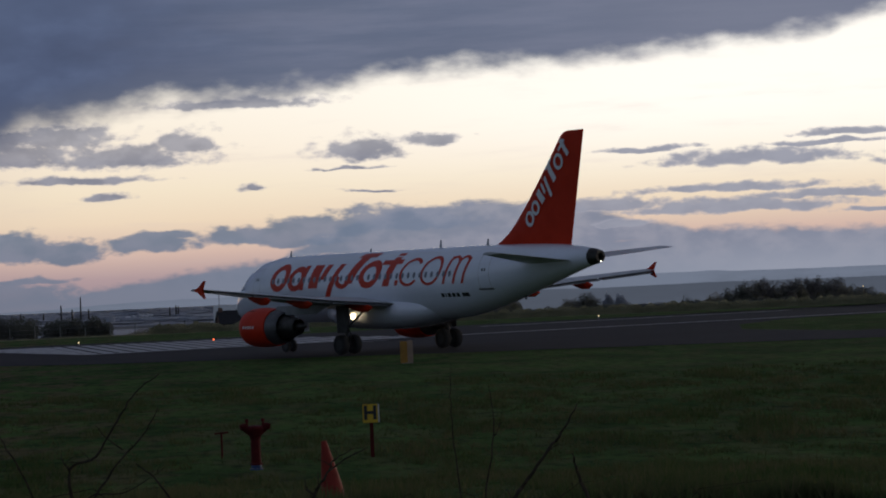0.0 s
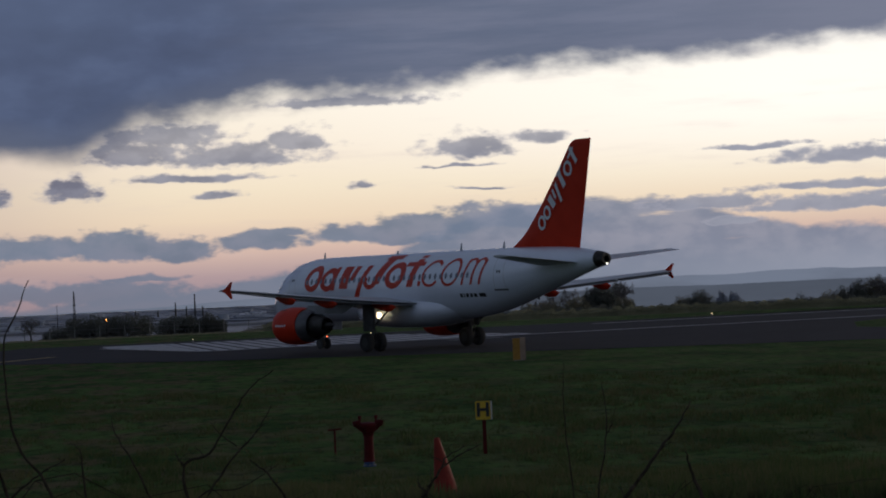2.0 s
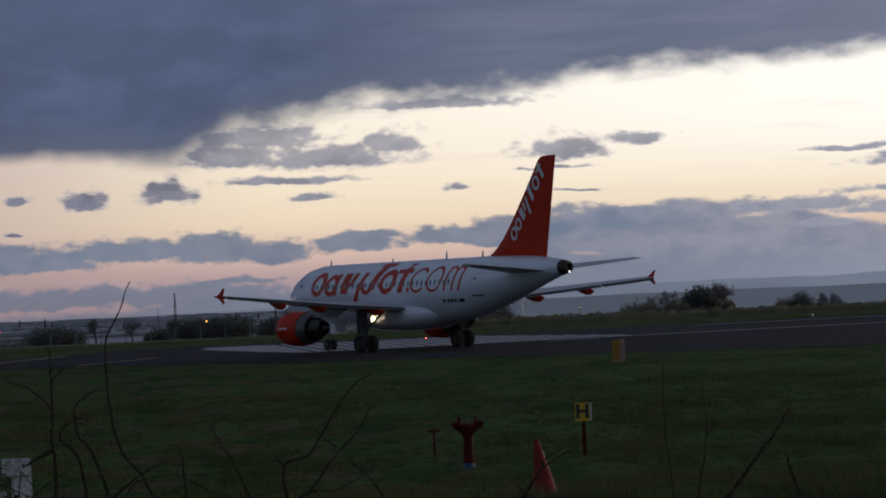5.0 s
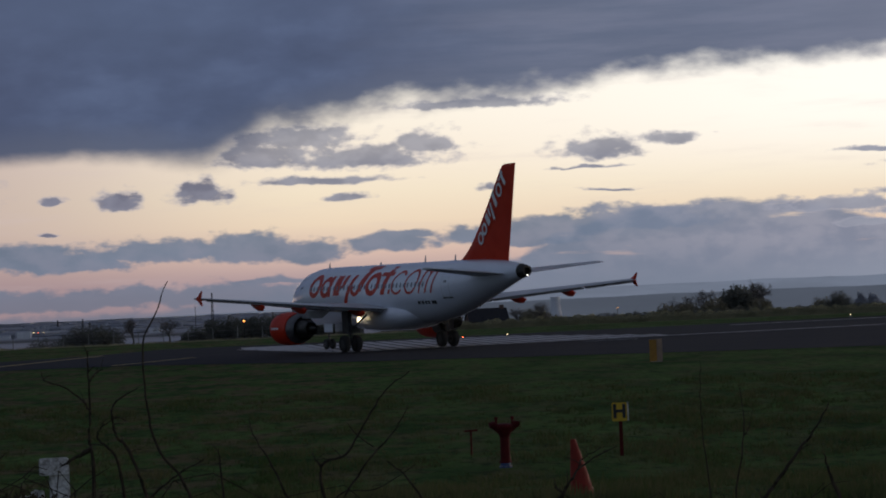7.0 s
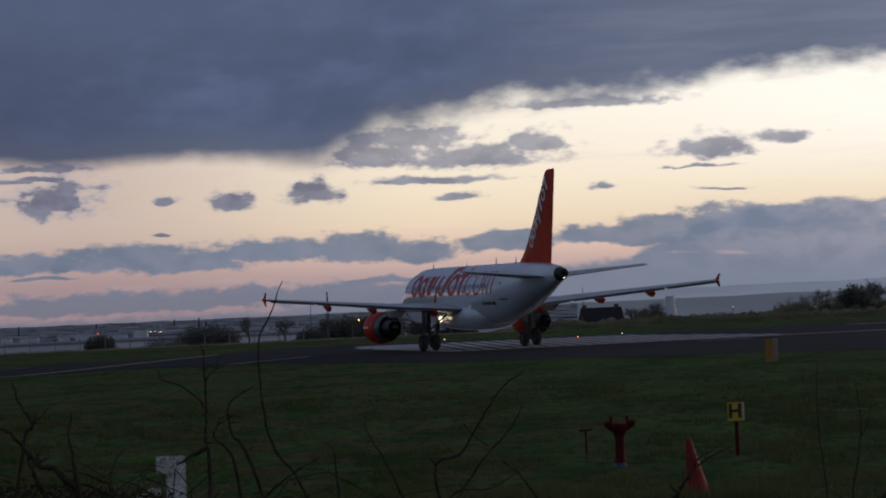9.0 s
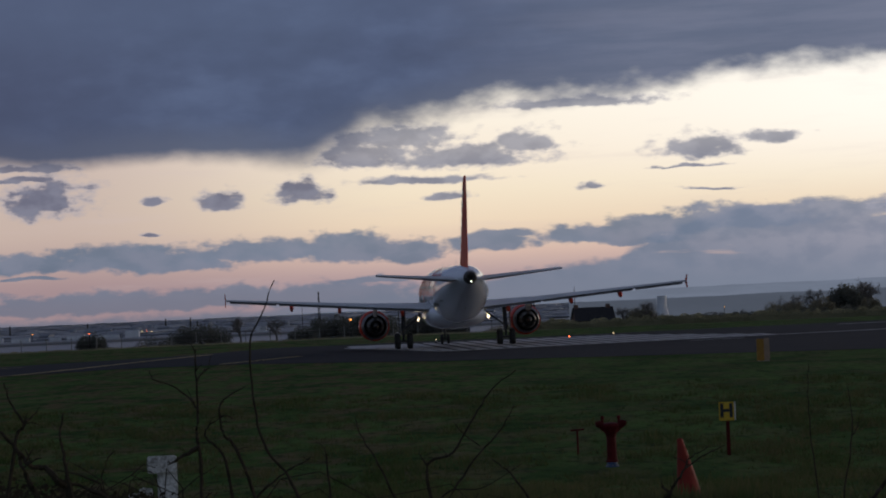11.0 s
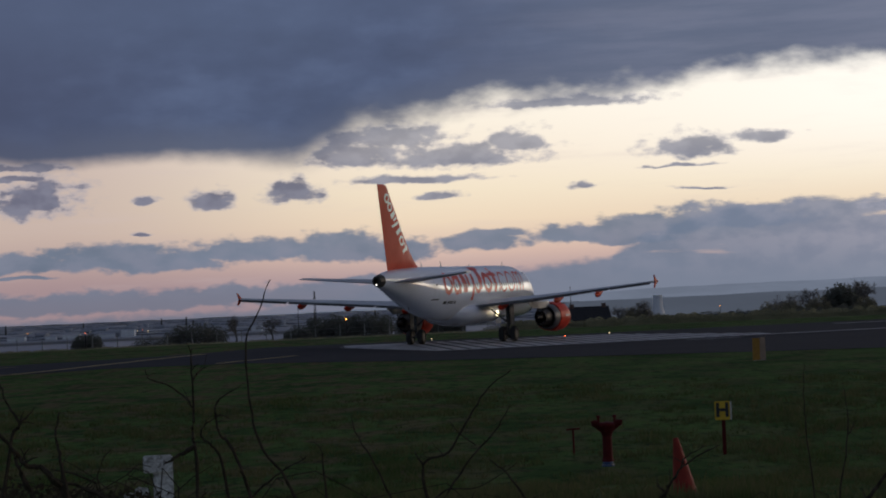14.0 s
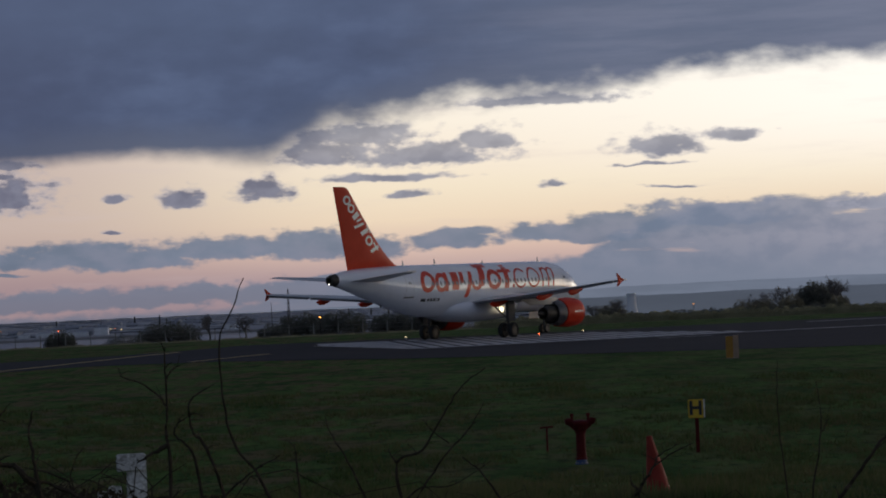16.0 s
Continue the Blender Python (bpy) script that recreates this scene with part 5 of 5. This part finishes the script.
def tree_row():
    # beyond the left end of the runway
    bare_tree(-4.42, 420, rise(-4.42, 420, -0.36) + .3, 21, 0.55)
    bare_tree(-3.62, 430, rise(-3.62, 430, -0.40) + .3, 22, 0.95)
    bush("bush", -5.3, 400, 10.5, rise(-5.3, 400, -0.46) + .3, 23, "dark evergreen bush by the perimeter fence")
    bush("bush", -6.3, 380, 6, rise(-6.3, 380, -0.74) + .3, 24, "low dark bush by the perimeter fence", count=700)
    bush("bush", -7.7, 370, 4.8, rise(-7.7, 370, -0.58) + .3, 25, "round dark bush with a lamp glowing behind it")
    bush("bush", -3.05, 400, 5, rise(-3.05, 400, -0.66) + .3, 36, "low dark thicket by the perimeter fence", count=1200)
    bush("bush", -2.3, 410, 9, rise(-2.3, 410, -0.47) + .3, 26, "long clipped dark thicket by the perimeter fence", count=2000, flat_top=True)
    bush("bush", -1.5, 405, 9, rise(-1.5, 405, -0.46) + .3, 27, "long clipped dark thicket by the perimeter fence", count=2000, flat_top=True)
    bush("bush", -0.35, 390, 7.5, rise(-0.3, 390, -0.48) + .3, 28, "domed dark thicket by the perimeter fence", count=2200)
    bush("bush", 0.35, 390, 4.5, rise(0.35, 390, -0.5) + .3, 29, "domed dark thicket by the perimeter fence", count=1800)
    bush("bush", 1.5, 360, 6, rise(1.5, 360, -0.83) + .3, 30, "low dark bush by the perimeter fence", BROWN_LEAF)
    bush("bush", 2.4, 360, 6, rise(2.4, 360, -0.80) + .3, 31, "low dark bush by the perimeter fence", BROWN_LEAF)
    # round the house and on to the right
    bare_tree(4.15, 520, rise(4.15, 520, -0.52) + .3, 32, 0.8)
    bush("bush", 4.55, 520, 7, rise(4.55, 520, -0.52) + .3, 33, "dark bush beside the house", BROWN_LEAF)
    for k, (az, el) in enumerate(((7.7, -0.45), (8.02, -0.41), (8.42, -0.32), (9.45, -0.13), (9.68, -0.20), (4.7, -0.44))):
        bare_tree(az, 450 + 12 * k, rise(az, 450 + 12 * k, el) + .3, 40 + k, 0.75)
    bush("pine_tree", 9.07, 450, 6.8, rise(9.07, 450, -0.21) + .3, 50, "broad dark evergreen tree in the hedge line", count=3200, lumps=14)
    for k, (az, el, w) in enumerate(((7.5, -0.60, 5), (8.0, -0.55, 6), (8.55, -0.47, 5), (9.6, -0.52, 4), (10.9, -0.58, 5), (11.3, -0.49, 6))):
        bush("bush", az, 430, w, rise(az, 430, el) + .3, 60 + k, "dark winter bush in the hedge line", BROWN_LEAF if k != 5 else LEAF, count=1300)
    for k, az in enumerate((11.78, 12.05)):
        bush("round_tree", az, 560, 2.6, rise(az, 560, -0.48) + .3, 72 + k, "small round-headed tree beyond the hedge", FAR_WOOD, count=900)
    for k, el in enumerate((-0.58, -0.50, -0.41, -0.37, -0.40, -0.37, -0.38, -0.35, -0.36, -0.42, -0.5, -0.55)):
        az = 14.1 + 0.31 * k
        bush("bush", az, 400 + 5 * k, 4.2, rise(az, 400 + 5 * k, el - 0.03) + .3, 80 + k, "dark winter scrub in the hedge line", LEAF if k % 3 else BROWN_LEAF, count=1000)
    for k in range(5):
        az = 14.75 + 0.5 * k
        bare_tree(az, 415, rise(az, 415, -0.34 + 0.05 * (k % 2)) + .3, 95 + k, 0.9)
    bush("bush", 13.5, 420, 2.4, rise(13.5, 420, -0.63) + .3, 77, "small dark bush standing in the hedge line", LEAF, count=500)


tree_row()


def hedge(a0, a1, d0, d1, tall, seed, count, material, label, size=0.1):
    """A long rough hedge that nobody could count the leaves of: a lumpy core under a coat of small leaves."""
    rng = random.Random(seed)

    def top(az):
        return tall * (0.72 + 0.3 * noise.noise(Vector((az * 1.7, seed, 0))) + 0.25 * noise.noise(Vector((az * 6.1, seed, 4))))

    verts, faces = [], []
    steps = 240
    for i in range(steps + 1):
        t = i / steps
        az = a0 + (a1 - a0) * t
        d = d0 + (d1 - d0) * t
        h = top(az) * 0.8
        for dd, hh in ((-1.0, -0.3), (-0.7, 0.75 * h), (0, h), (0.9, -0.3)):
            p = polar(az, d + dd)
            verts.append((p.x, p.y, p.z + hh))
        if i:
            j = 4 * i
            for k in range(3):
                faces.append((j + k - 4, j + k - 3, j + k + 1, j + k))
    for k in range(count):
        t = rng.random()
        az = a0 + (a1 - a0) * t
        h = top(az) * rng.random() ** 0.5
        p = polar(az, d0 + (d1 - d0) * t + rng.uniform(-1.2, 1.0), h)
        s = rng.uniform(0.5, 1.4) * size
        u = Vector((rng.gauss(0, 1), rng.gauss(0, 1), rng.gauss(0, 1.6))).normalized() * s
        w = u.orthogonal().normalized() * s * 0.6
        i = len(verts)
        verts += [tuple(p - u), tuple(p - w), tuple(p + u), tuple(p + w)]
        faces.append((i, i + 1, i + 2, i + 3))
    me = bpy.data.meshes.new("hedge")
    me.from_pydata(verts, [], faces)
    me.materials.append(material)
    tagged(new("hedge", me), label, "hedge", kind="stuff")


hedge(1.5, 24, 275, 290, 1.5, 3, 26000, HEDGE, "long brown winter hedge along the airfield's edge")
hedge(-16, 3, 290, 290, 0.4, 4, 9000, HEDGE, "low dark scrub along the airfield's edge")
hedge(5, 24, 330, 340, 1.9, 6, 20000, LEAF, "dark field hedge behind the airfield")
hedge(2.0, 24, 620, 640, 2.2, 7, 16000, HEDGE, "dark hedge line across the far fields", 0.25)
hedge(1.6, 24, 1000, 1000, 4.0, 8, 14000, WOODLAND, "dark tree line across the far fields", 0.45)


def fence():
    f = empty("perimeter_fence", "concrete perimeter fence posts with cranked tops and wires", "fence")
    bm = bmesh.new()
    box(bm, (-0.048, -0.048, -0.3), (0.048, 0.048, 1.45), 0.01)
    loft(bm, [[(-0.048, -0.048, 1.45), (0.048, -0.048, 1.45), (0.048, 0.048, 1.45), (-0.048, 0.048, 1.45)], [(-0.04, -0.36, 1.75), (0.04, -0.36, 1.75), (0.04, -0.28, 1.78), (-0.04, -0.28, 1.78)]])
    me = mesh_of("post", bm, POST)
    spots = [polar(-12 + 0.55 * k, 322) for k in range(28)]
    for p in spots:
        ob = new("post", me)
        ob.parent = f
        ob.matrix_basis = Matrix.Translation(p)
    for h in (0.4, 0.9, 1.4):
        bm = bmesh.new()
        tube(bm, [p + Vector((0, -0.07, h)) for p in spots], 0.012, 4)
        part("wire", bm, STEEL, f)


fence()


def house():
    base = polar(3.47, 560)
    h = empty("house", "small dark house with a slate roof and chimneys beyond the hedge", "house", at=Matrix.Translation(base) @ pose(0, 0, -2.5, 0, 0, 8))
    top = rise(3.47, 560, -0.56) + 2.5
    ev = top - 2.6
    bm = bmesh.new()
    box(bm, (-4.2, -3, 0), (4.2, 3, ev))
    loft(bm, [[(-4.2, -3, ev), (-4.2, 3, ev), (-4.2, 0, top - .1)], [(-3.95, -3, ev), (-3.95, 3, ev), (-3.95, 0, top - .1)]])
    loft(bm, [[(3.95, -3, ev), (3.95, 3, ev), (3.95, 0, top - .1)], [(4.2, -3, ev), (4.2, 3, ev), (4.2, 0, top - .1)]])
    part("wall", bm, BRICK, h, smooth=False)
    bm = bmesh.new()
    for s in (-1, 1):
        loft(bm, [[(x, s * 3.3, ev - 0.25), (x, 0, top), (x, 0, top + 0.15), (x, s * 3.35, ev - 0.1)] for x in (-4.5, 4.5)])
    roof = part("roof", bm, SLATE, h, smooth=False)
    for x in (-3.7, 3.4):
        bm = bmesh.new()
        box(bm, (x - 0.45, -0.35, top - 0.5), (x + 0.45, 0.35, top + 0.75), 0.03)
        part("chimney", bm, BRICK, roof)
    for x in (-2.6, 0, 2.6):
        bm = bmesh.new()
        box(bm, (x - 0.5, -3.05, ev - 1.5), (x + 0.5, -2.98, ev - 0.4), 0.02)
        part("window", bm, GLASS, h)


house()


def mast(name, az, d, el, r, label, lattice=False):
    base = polar(az, d)
    t = rise(az, d, el)
    ob = empty(name, label, "mast", at=Matrix.Translation(base))
    bm = bmesh.new()
    if not lattice:
        tube(bm, [(0, 0, -0.5), (0, 0, t * 0.5), (0, 0, t)], [r, r * .8, r * .6], 10)
        part("pole", bm, SOOT, ob)
        return
    w0, w1 = t * 0.032, t * 0.008
    for sx, sy in ((-1, -1), (1, -1), (1, 1), (-1, 1)):
        tube(bm, [(sx * w0, sy * w0, -0.5), (sx * w1, sy * w1, t)], [r, r * .7], 5)
    for k in range(12):
        z0, z1 = t * k / 12, t * (k + 1) / 12
        a, b = w0 + (w1 - w0) * k / 12, w0 + (w1 - w0) * (k + 1) / 12
        for y in (-1, 1):
            tube(bm, [(-a, y * a, z0), (b, y * b, z1)], r * .5, 4)
            tube(bm, [(a, y * a, z0), (-b, y * b, z1)], r * .5, 4)
    part("tower_frame", bm, SOOT, ob)
    for z, L in ((0.72, 0.035), (0.85, 0.028)):
        bm = bmesh.new()
        tube(bm, [(-t * L, 0, t * z), (t * L, 0, t * z)], r * .8, 4)
        part("cross_arm", bm, SOOT, ob)


mast("pylon_tower", -2.64, 1100, 0.07, 0.16, "distant dark lattice mast against the dusk", True)
mast("mast", 3.08, 560, -0.08, 0.10, "thin dark mast beside the house")
mast("mast", -3.02, 1300, -0.22, 0.2, "thin dark mast far off in the haze")
for az, el in ((0.02, -0.10), (-0.41, -0.27), (-0.17, -0.37), (0.19, -0.38), (-1.3, -0.42), (-0.8, -0.44), (-6.06, -0.39), (-5.51, -0.38), (-5.36, -0.46), (-7.78, -0.42), (-9.48, -0.40),
               (1.98, -0.42), (2.12, -0.38), (2.17, -0.40)):
    mast("refinery_stack", az, 2900, el, 1.1, "distant slim refinery chimney in the haze")


def cooling_tower():
    base = polar(5.02, 1850)
    t = empty("cooling_tower", "pale concrete cooling tower far off in the haze", "cooling tower", at=Matrix.Translation(base))
    top = rise(5.02, 1850, -0.36)
    bm = bmesh.new()
    turned(bm, [(-1, 5.6), (top * .25, 4.6), (top * .5, 3.8), (top * .75, 3.35), (top * .9, 3.35), (top, 3.5), (top, 3.3), (top * .8, 3.1)], "z", (0, 0, 0), 28, False)
    part("shell", bm, TANK, t)


cooling_tower()


def works():
    """Tanks, sheds and lamps of the works on the far shore."""
    rng = random.Random(17)
    for k in range(14):
        az = rng.uniform(-11.5, 1.2)
        d = rng.uniform(2300, 3000)
        p = polar(az, d)
        t = empty("storage_tank", "pale cylindrical storage tank on the far shore", "tank", "tanks on the far shore", at=Matrix.Translation(p))
        r, h = rng.uniform(3, 8), rng.uniform(3, 5.5)
        bm = bmesh.new()
        turned(bm, [(-1, r), (h, r)], "z", (0, 0, 0), 20)
        part("shell", bm, FAR_PALE, t)
        bm = bmesh.new()
        turned(bm, [(h, r * 1.01), (h + r * .07, r * .7), (h + r * .12, 0.1)], "z", (0, 0, 0), 20)
        part("roof", bm, SHED, t)
    for k in range(26):
        az = rng.uniform(-12, 1.2)
        d = rng.uniform(2200, 3400)
        p = polar(az, d)
        t = empty("works_shed", "long grey shed on the far shore", "shed", "sheds on the far shore", at=Matrix.Translation(p) @ pose(0, 0, 0, 0, 0, rng.uniform(-25, 25)))
        w, dp, h = rng.uniform(6, 20), rng.uniform(8, 14), rng.uniform(2.0, 3.6)
        bm = bmesh.new()
        box(bm, (-w / 2, -dp / 2, -1), (w / 2, dp / 2, h))
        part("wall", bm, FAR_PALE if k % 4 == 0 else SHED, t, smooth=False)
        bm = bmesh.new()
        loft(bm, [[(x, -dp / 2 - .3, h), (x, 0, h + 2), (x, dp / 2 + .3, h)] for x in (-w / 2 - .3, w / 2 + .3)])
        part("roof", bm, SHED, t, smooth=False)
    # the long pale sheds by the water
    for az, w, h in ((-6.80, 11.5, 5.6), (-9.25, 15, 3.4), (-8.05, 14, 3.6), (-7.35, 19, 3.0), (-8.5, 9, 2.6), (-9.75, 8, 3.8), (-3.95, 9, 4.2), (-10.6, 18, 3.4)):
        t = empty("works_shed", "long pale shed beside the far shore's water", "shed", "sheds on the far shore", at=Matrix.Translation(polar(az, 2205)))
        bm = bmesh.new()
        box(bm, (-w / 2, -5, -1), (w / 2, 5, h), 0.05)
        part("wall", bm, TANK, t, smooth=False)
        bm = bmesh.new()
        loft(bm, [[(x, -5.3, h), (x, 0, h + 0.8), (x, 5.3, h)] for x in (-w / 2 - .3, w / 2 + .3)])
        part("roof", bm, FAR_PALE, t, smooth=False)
    for az, el, m, r in ((-6.59, -0.64, LIGHT_WARM, .42), (-6.37, -0.66, LIGHT_WARM, .42), (-6.49, -0.64, LIGHT_RED, 0.32), (-9.0, -0.6, LIGHT_SODIUM, .25),
                         (-10.4, -0.6, LIGHT_SODIUM, .3)):
        d = 2300
        p = polar(az, d)
        h = rise(az, d, el)
        t = empty("flood_lamp", "lit orange flood lamp on a far pole", "lamp", "lamps on the far shore", at=Matrix.Translation(p))
        bm = bmesh.new()
        tube(bm, [(0, 0, -1), (0, 0, h - r * .6)], 0.25, 6)
        part("pole", bm, SOOT, t)
        bm = bmesh.new()
        bmesh.ops.create_icosphere(bm, subdivisions=2, radius=r, matrix=Matrix.Translation((0, 0, h)))
        part("lamp_head", bm, m, t)


works()


def far_scrub():
    """Low woods and hedges scattered over the far shore."""
    rng = random.Random(33)
    verts, faces = [], []
    for k in range(620):
        az, d = rng.uniform(-13, 4), rng.uniform(2230, 4600)
        base = polar(az, d)
        for j in range(rng.randint(2, 5)):
            c = base + Vector((rng.gauss(0, 9), rng.gauss(0, 9), rng.uniform(0.2, 1.2)))
            w, h, n = rng.uniform(7, 20), rng.uniform(0.4, 1.1), 9
            i = len(verts)
            for ring, (up, out) in enumerate(((-0.6, 0.8), (0.3, 1.0), (0.8, 0.6))):
                for q in range(n):
                    a = 6.2832 * q / n + ring * 0.4
                    f = out * rng.uniform(0.75, 1.15)
                    verts.append((c.x + w * f * math.cos(a), c.y + w * f * math.sin(a), c.z + h * up * rng.uniform(0.85, 1.15)))
            verts.append((c.x, c.y, c.z + h))
            for ring in range(2):
                for q in range(n):
                    u = (q + 1) % n
                    faces.append((i + ring * n + q, i + ring * n + u, i + ring * n + n + u, i + ring * n + n + q))
            for q in range(n):
                faces.append((i + 2 * n + q, i + 2 * n + (q + 1) % n, i + 3 * n))
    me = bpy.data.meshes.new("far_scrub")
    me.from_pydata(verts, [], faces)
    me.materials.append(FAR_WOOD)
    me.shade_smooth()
    tagged(new("far_scrub", me), "low winter scrub on the far shore, haze blue in its colour", "scrub", kind="stuff")


far_scrub()


def steam(az, d, el, seed):
    """A low drift of steam over the far works, in puffs."""
    rng = random.Random(seed)
    c = polar(az, d)
    c.z = EYE + d * math.tan(radians(el))
    bm = bmesh.new()
    for k in range(9):
        p = Vector((1.1 * k + rng.gauss(0, 0.5), rng.gauss(0, 1), 0.18 * k + rng.gauss(0, 0.5)))
        bmesh.ops.create_icosphere(bm, subdivisions=2, radius=rng.uniform(0.8, 1.7), matrix=Matrix.Translation(p) @ Matrix.Diagonal((1.5, 1, 0.7, 1)))
    tube(bm, [(0, 0, land(c.x, c.y) - c.z - 1), (0, 0, -0.4)], 0.5, 8)
    thing("steam_plume", bm, STEAM, "pale steam drifting from a stack on the far shore", "steam", smooth=True, at=Matrix.Translation(c))


steam(1.0, 2350, -0.62, 3)
steam(1.32, 2400, -0.60, 4)


def lit_pole(az, d, el, r, m, label):
    p = polar(az, d)
    h = rise(az, d, el)
    t = empty("lamp_post", label, "lamp post", at=Matrix.Translation(p))
    bm = bmesh.new()
    tube(bm, [(0, 0, -0.5), (0, 0, h - r)], 0.06, 6)
    part("pole", bm, SOOT, t)
    bm = bmesh.new()
    bmesh.ops.create_icosphere(bm, subdivisions=2, radius=r, matrix=Matrix.Translation((0, 0, h)))
    part("lamp_head", bm, m, t)


lit_pole(-1.95, 385, -0.59, 0.11, LIGHT_SODIUM, "sodium lamp post lit beyond the fence")
lit_pole(-7.75, 352, -0.64, 0.07, LIGHT_RED, "red lamp lit beyond the fence")
lit_pole(17.4, 395, -0.62, 0.08, LIGHT_WARM, "small lamp lit in the hedge line")
lit_pole(6.4, 600, -0.66, 0.08, LIGHT_SODIUM, "small lamp lit beyond the hedge")


def runway_lights():
    spots = [(10.1, 197.8, LIGHT_RED), (13.9, 203, LIGHT_WARM), (-0.2, 209.5, LIGHT_WARM), (45.1, 221, LIGHT_WARM)]
    for x, y, m in spots:
        t = empty("runway_light", "small lit runway lamp on a low stem", "runway light", "runway lights", at=pose(x, y, 0.03))
        bm = bmesh.new()
        turned(bm, [(0, 0.12), (0.03, 0.12), (0.05, 0.05), (0.16, 0.05), (0.18, 0.09)], "z", (0, 0, 0), 12)
        part("stem", bm, STEEL, t)
        bm = bmesh.new()
        bmesh.ops.create_icosphere(bm, subdivisions=2, radius=0.045, matrix=Matrix.Translation((0, 0, 0.22)))
        part("lamp_head", bm, m, t)


runway_lights()


# ---------- what moves ----------
# seconds, place of the main wheels, heading of the tail in degrees
TAXI = [(0, 18.55, 149.87, -58.76), (1.5, 15.16, 155.94, -58.72), (3.5, 10.86, 164.03, -59.18), (7, 4.67, 177.48, -63.8), (9, 2.39, 183.16, -72.37),
        (12.5, 1.25, 194.12, -98.33), (14.5, 2.66, 199.08, -114.0), (16, 4.8, 202.66, -125.97)]


def glide(keys, t):
    """A smooth curve through uneven keys."""
    k = max(0, min(len(keys) - 2, sum(1 for q in keys if q[0] <= t) - 1))
    p1, p2 = keys[k], keys[k + 1]
    h = p2[0] - p1[0]

    def slope(i):
        if i == 0:
            return [(b - a) / (keys[1][0] - keys[0][0]) for a, b in zip(keys[0][1:], keys[1][1:])]
        if i == len(keys) - 1:
            return [(b - a) / (keys[-1][0] - keys[-2][0]) for a, b in zip(keys[-2][1:], keys[-1][1:])]
        h0, h1 = keys[i][0] - keys[i - 1][0], keys[i + 1][0] - keys[i][0]
        return [((b - a) / h0 * h1 + (c - b) / h1 * h0) / (h0 + h1) for a, b, c in zip(keys[i - 1][1:], keys[i][1:], keys[i + 1][1:])]

    m1, m2 = slope(k), slope(k + 1)
    u = (t - p1[0]) / h
    return [(2 * u ** 3 - 3 * u * u + 1) * a + (u ** 3 - 2 * u * u + u) * h * da + (3 * u * u - 2 * u ** 3) * b + (u ** 3 - u * u) * h * db
            for a, b, da, db in zip(p1[1:], p2[1:], m1, m2)]


def motions():
    steps = [k * 0.25 for k in range(65)]
    rows = []
    for t in steps:
        x, y, yaw = glide(TAXI, t)
        rows.append((t, pose(x, y, 0.045, 0, 0, yaw)))
    walk(PLANE, rows)
    # wheels turn by the way that they roll
    for ob, wx, wy, r in WHEELS:
        roll, old, wrows = 0.0, None, []
        for k in range(161):
            t = k * 0.1
            x, y, yaw = glide(TAXI, t)
            a = radians(yaw)
            p = Vector((x + math.cos(a) * wx - math.sin(a) * wy, y + math.sin(a) * wx + math.cos(a) * wy))
            if old is not None:
                roll -= math.degrees((p - old).length / r)
            old = p
            wrows.append((t, pose(wx, wy, r, 0, roll, 0)))
        walk(ob, wrows)
    # the clouds drift slowly to the left
    walk(SKY, [(0, pose(0, 0, EYE, 0, 0, -0.3)), (8, pose(0, 0, EYE, 0, 0, -0.033)), (16, pose(0, 0, EYE, 0, 0, 0.235))])


motions()
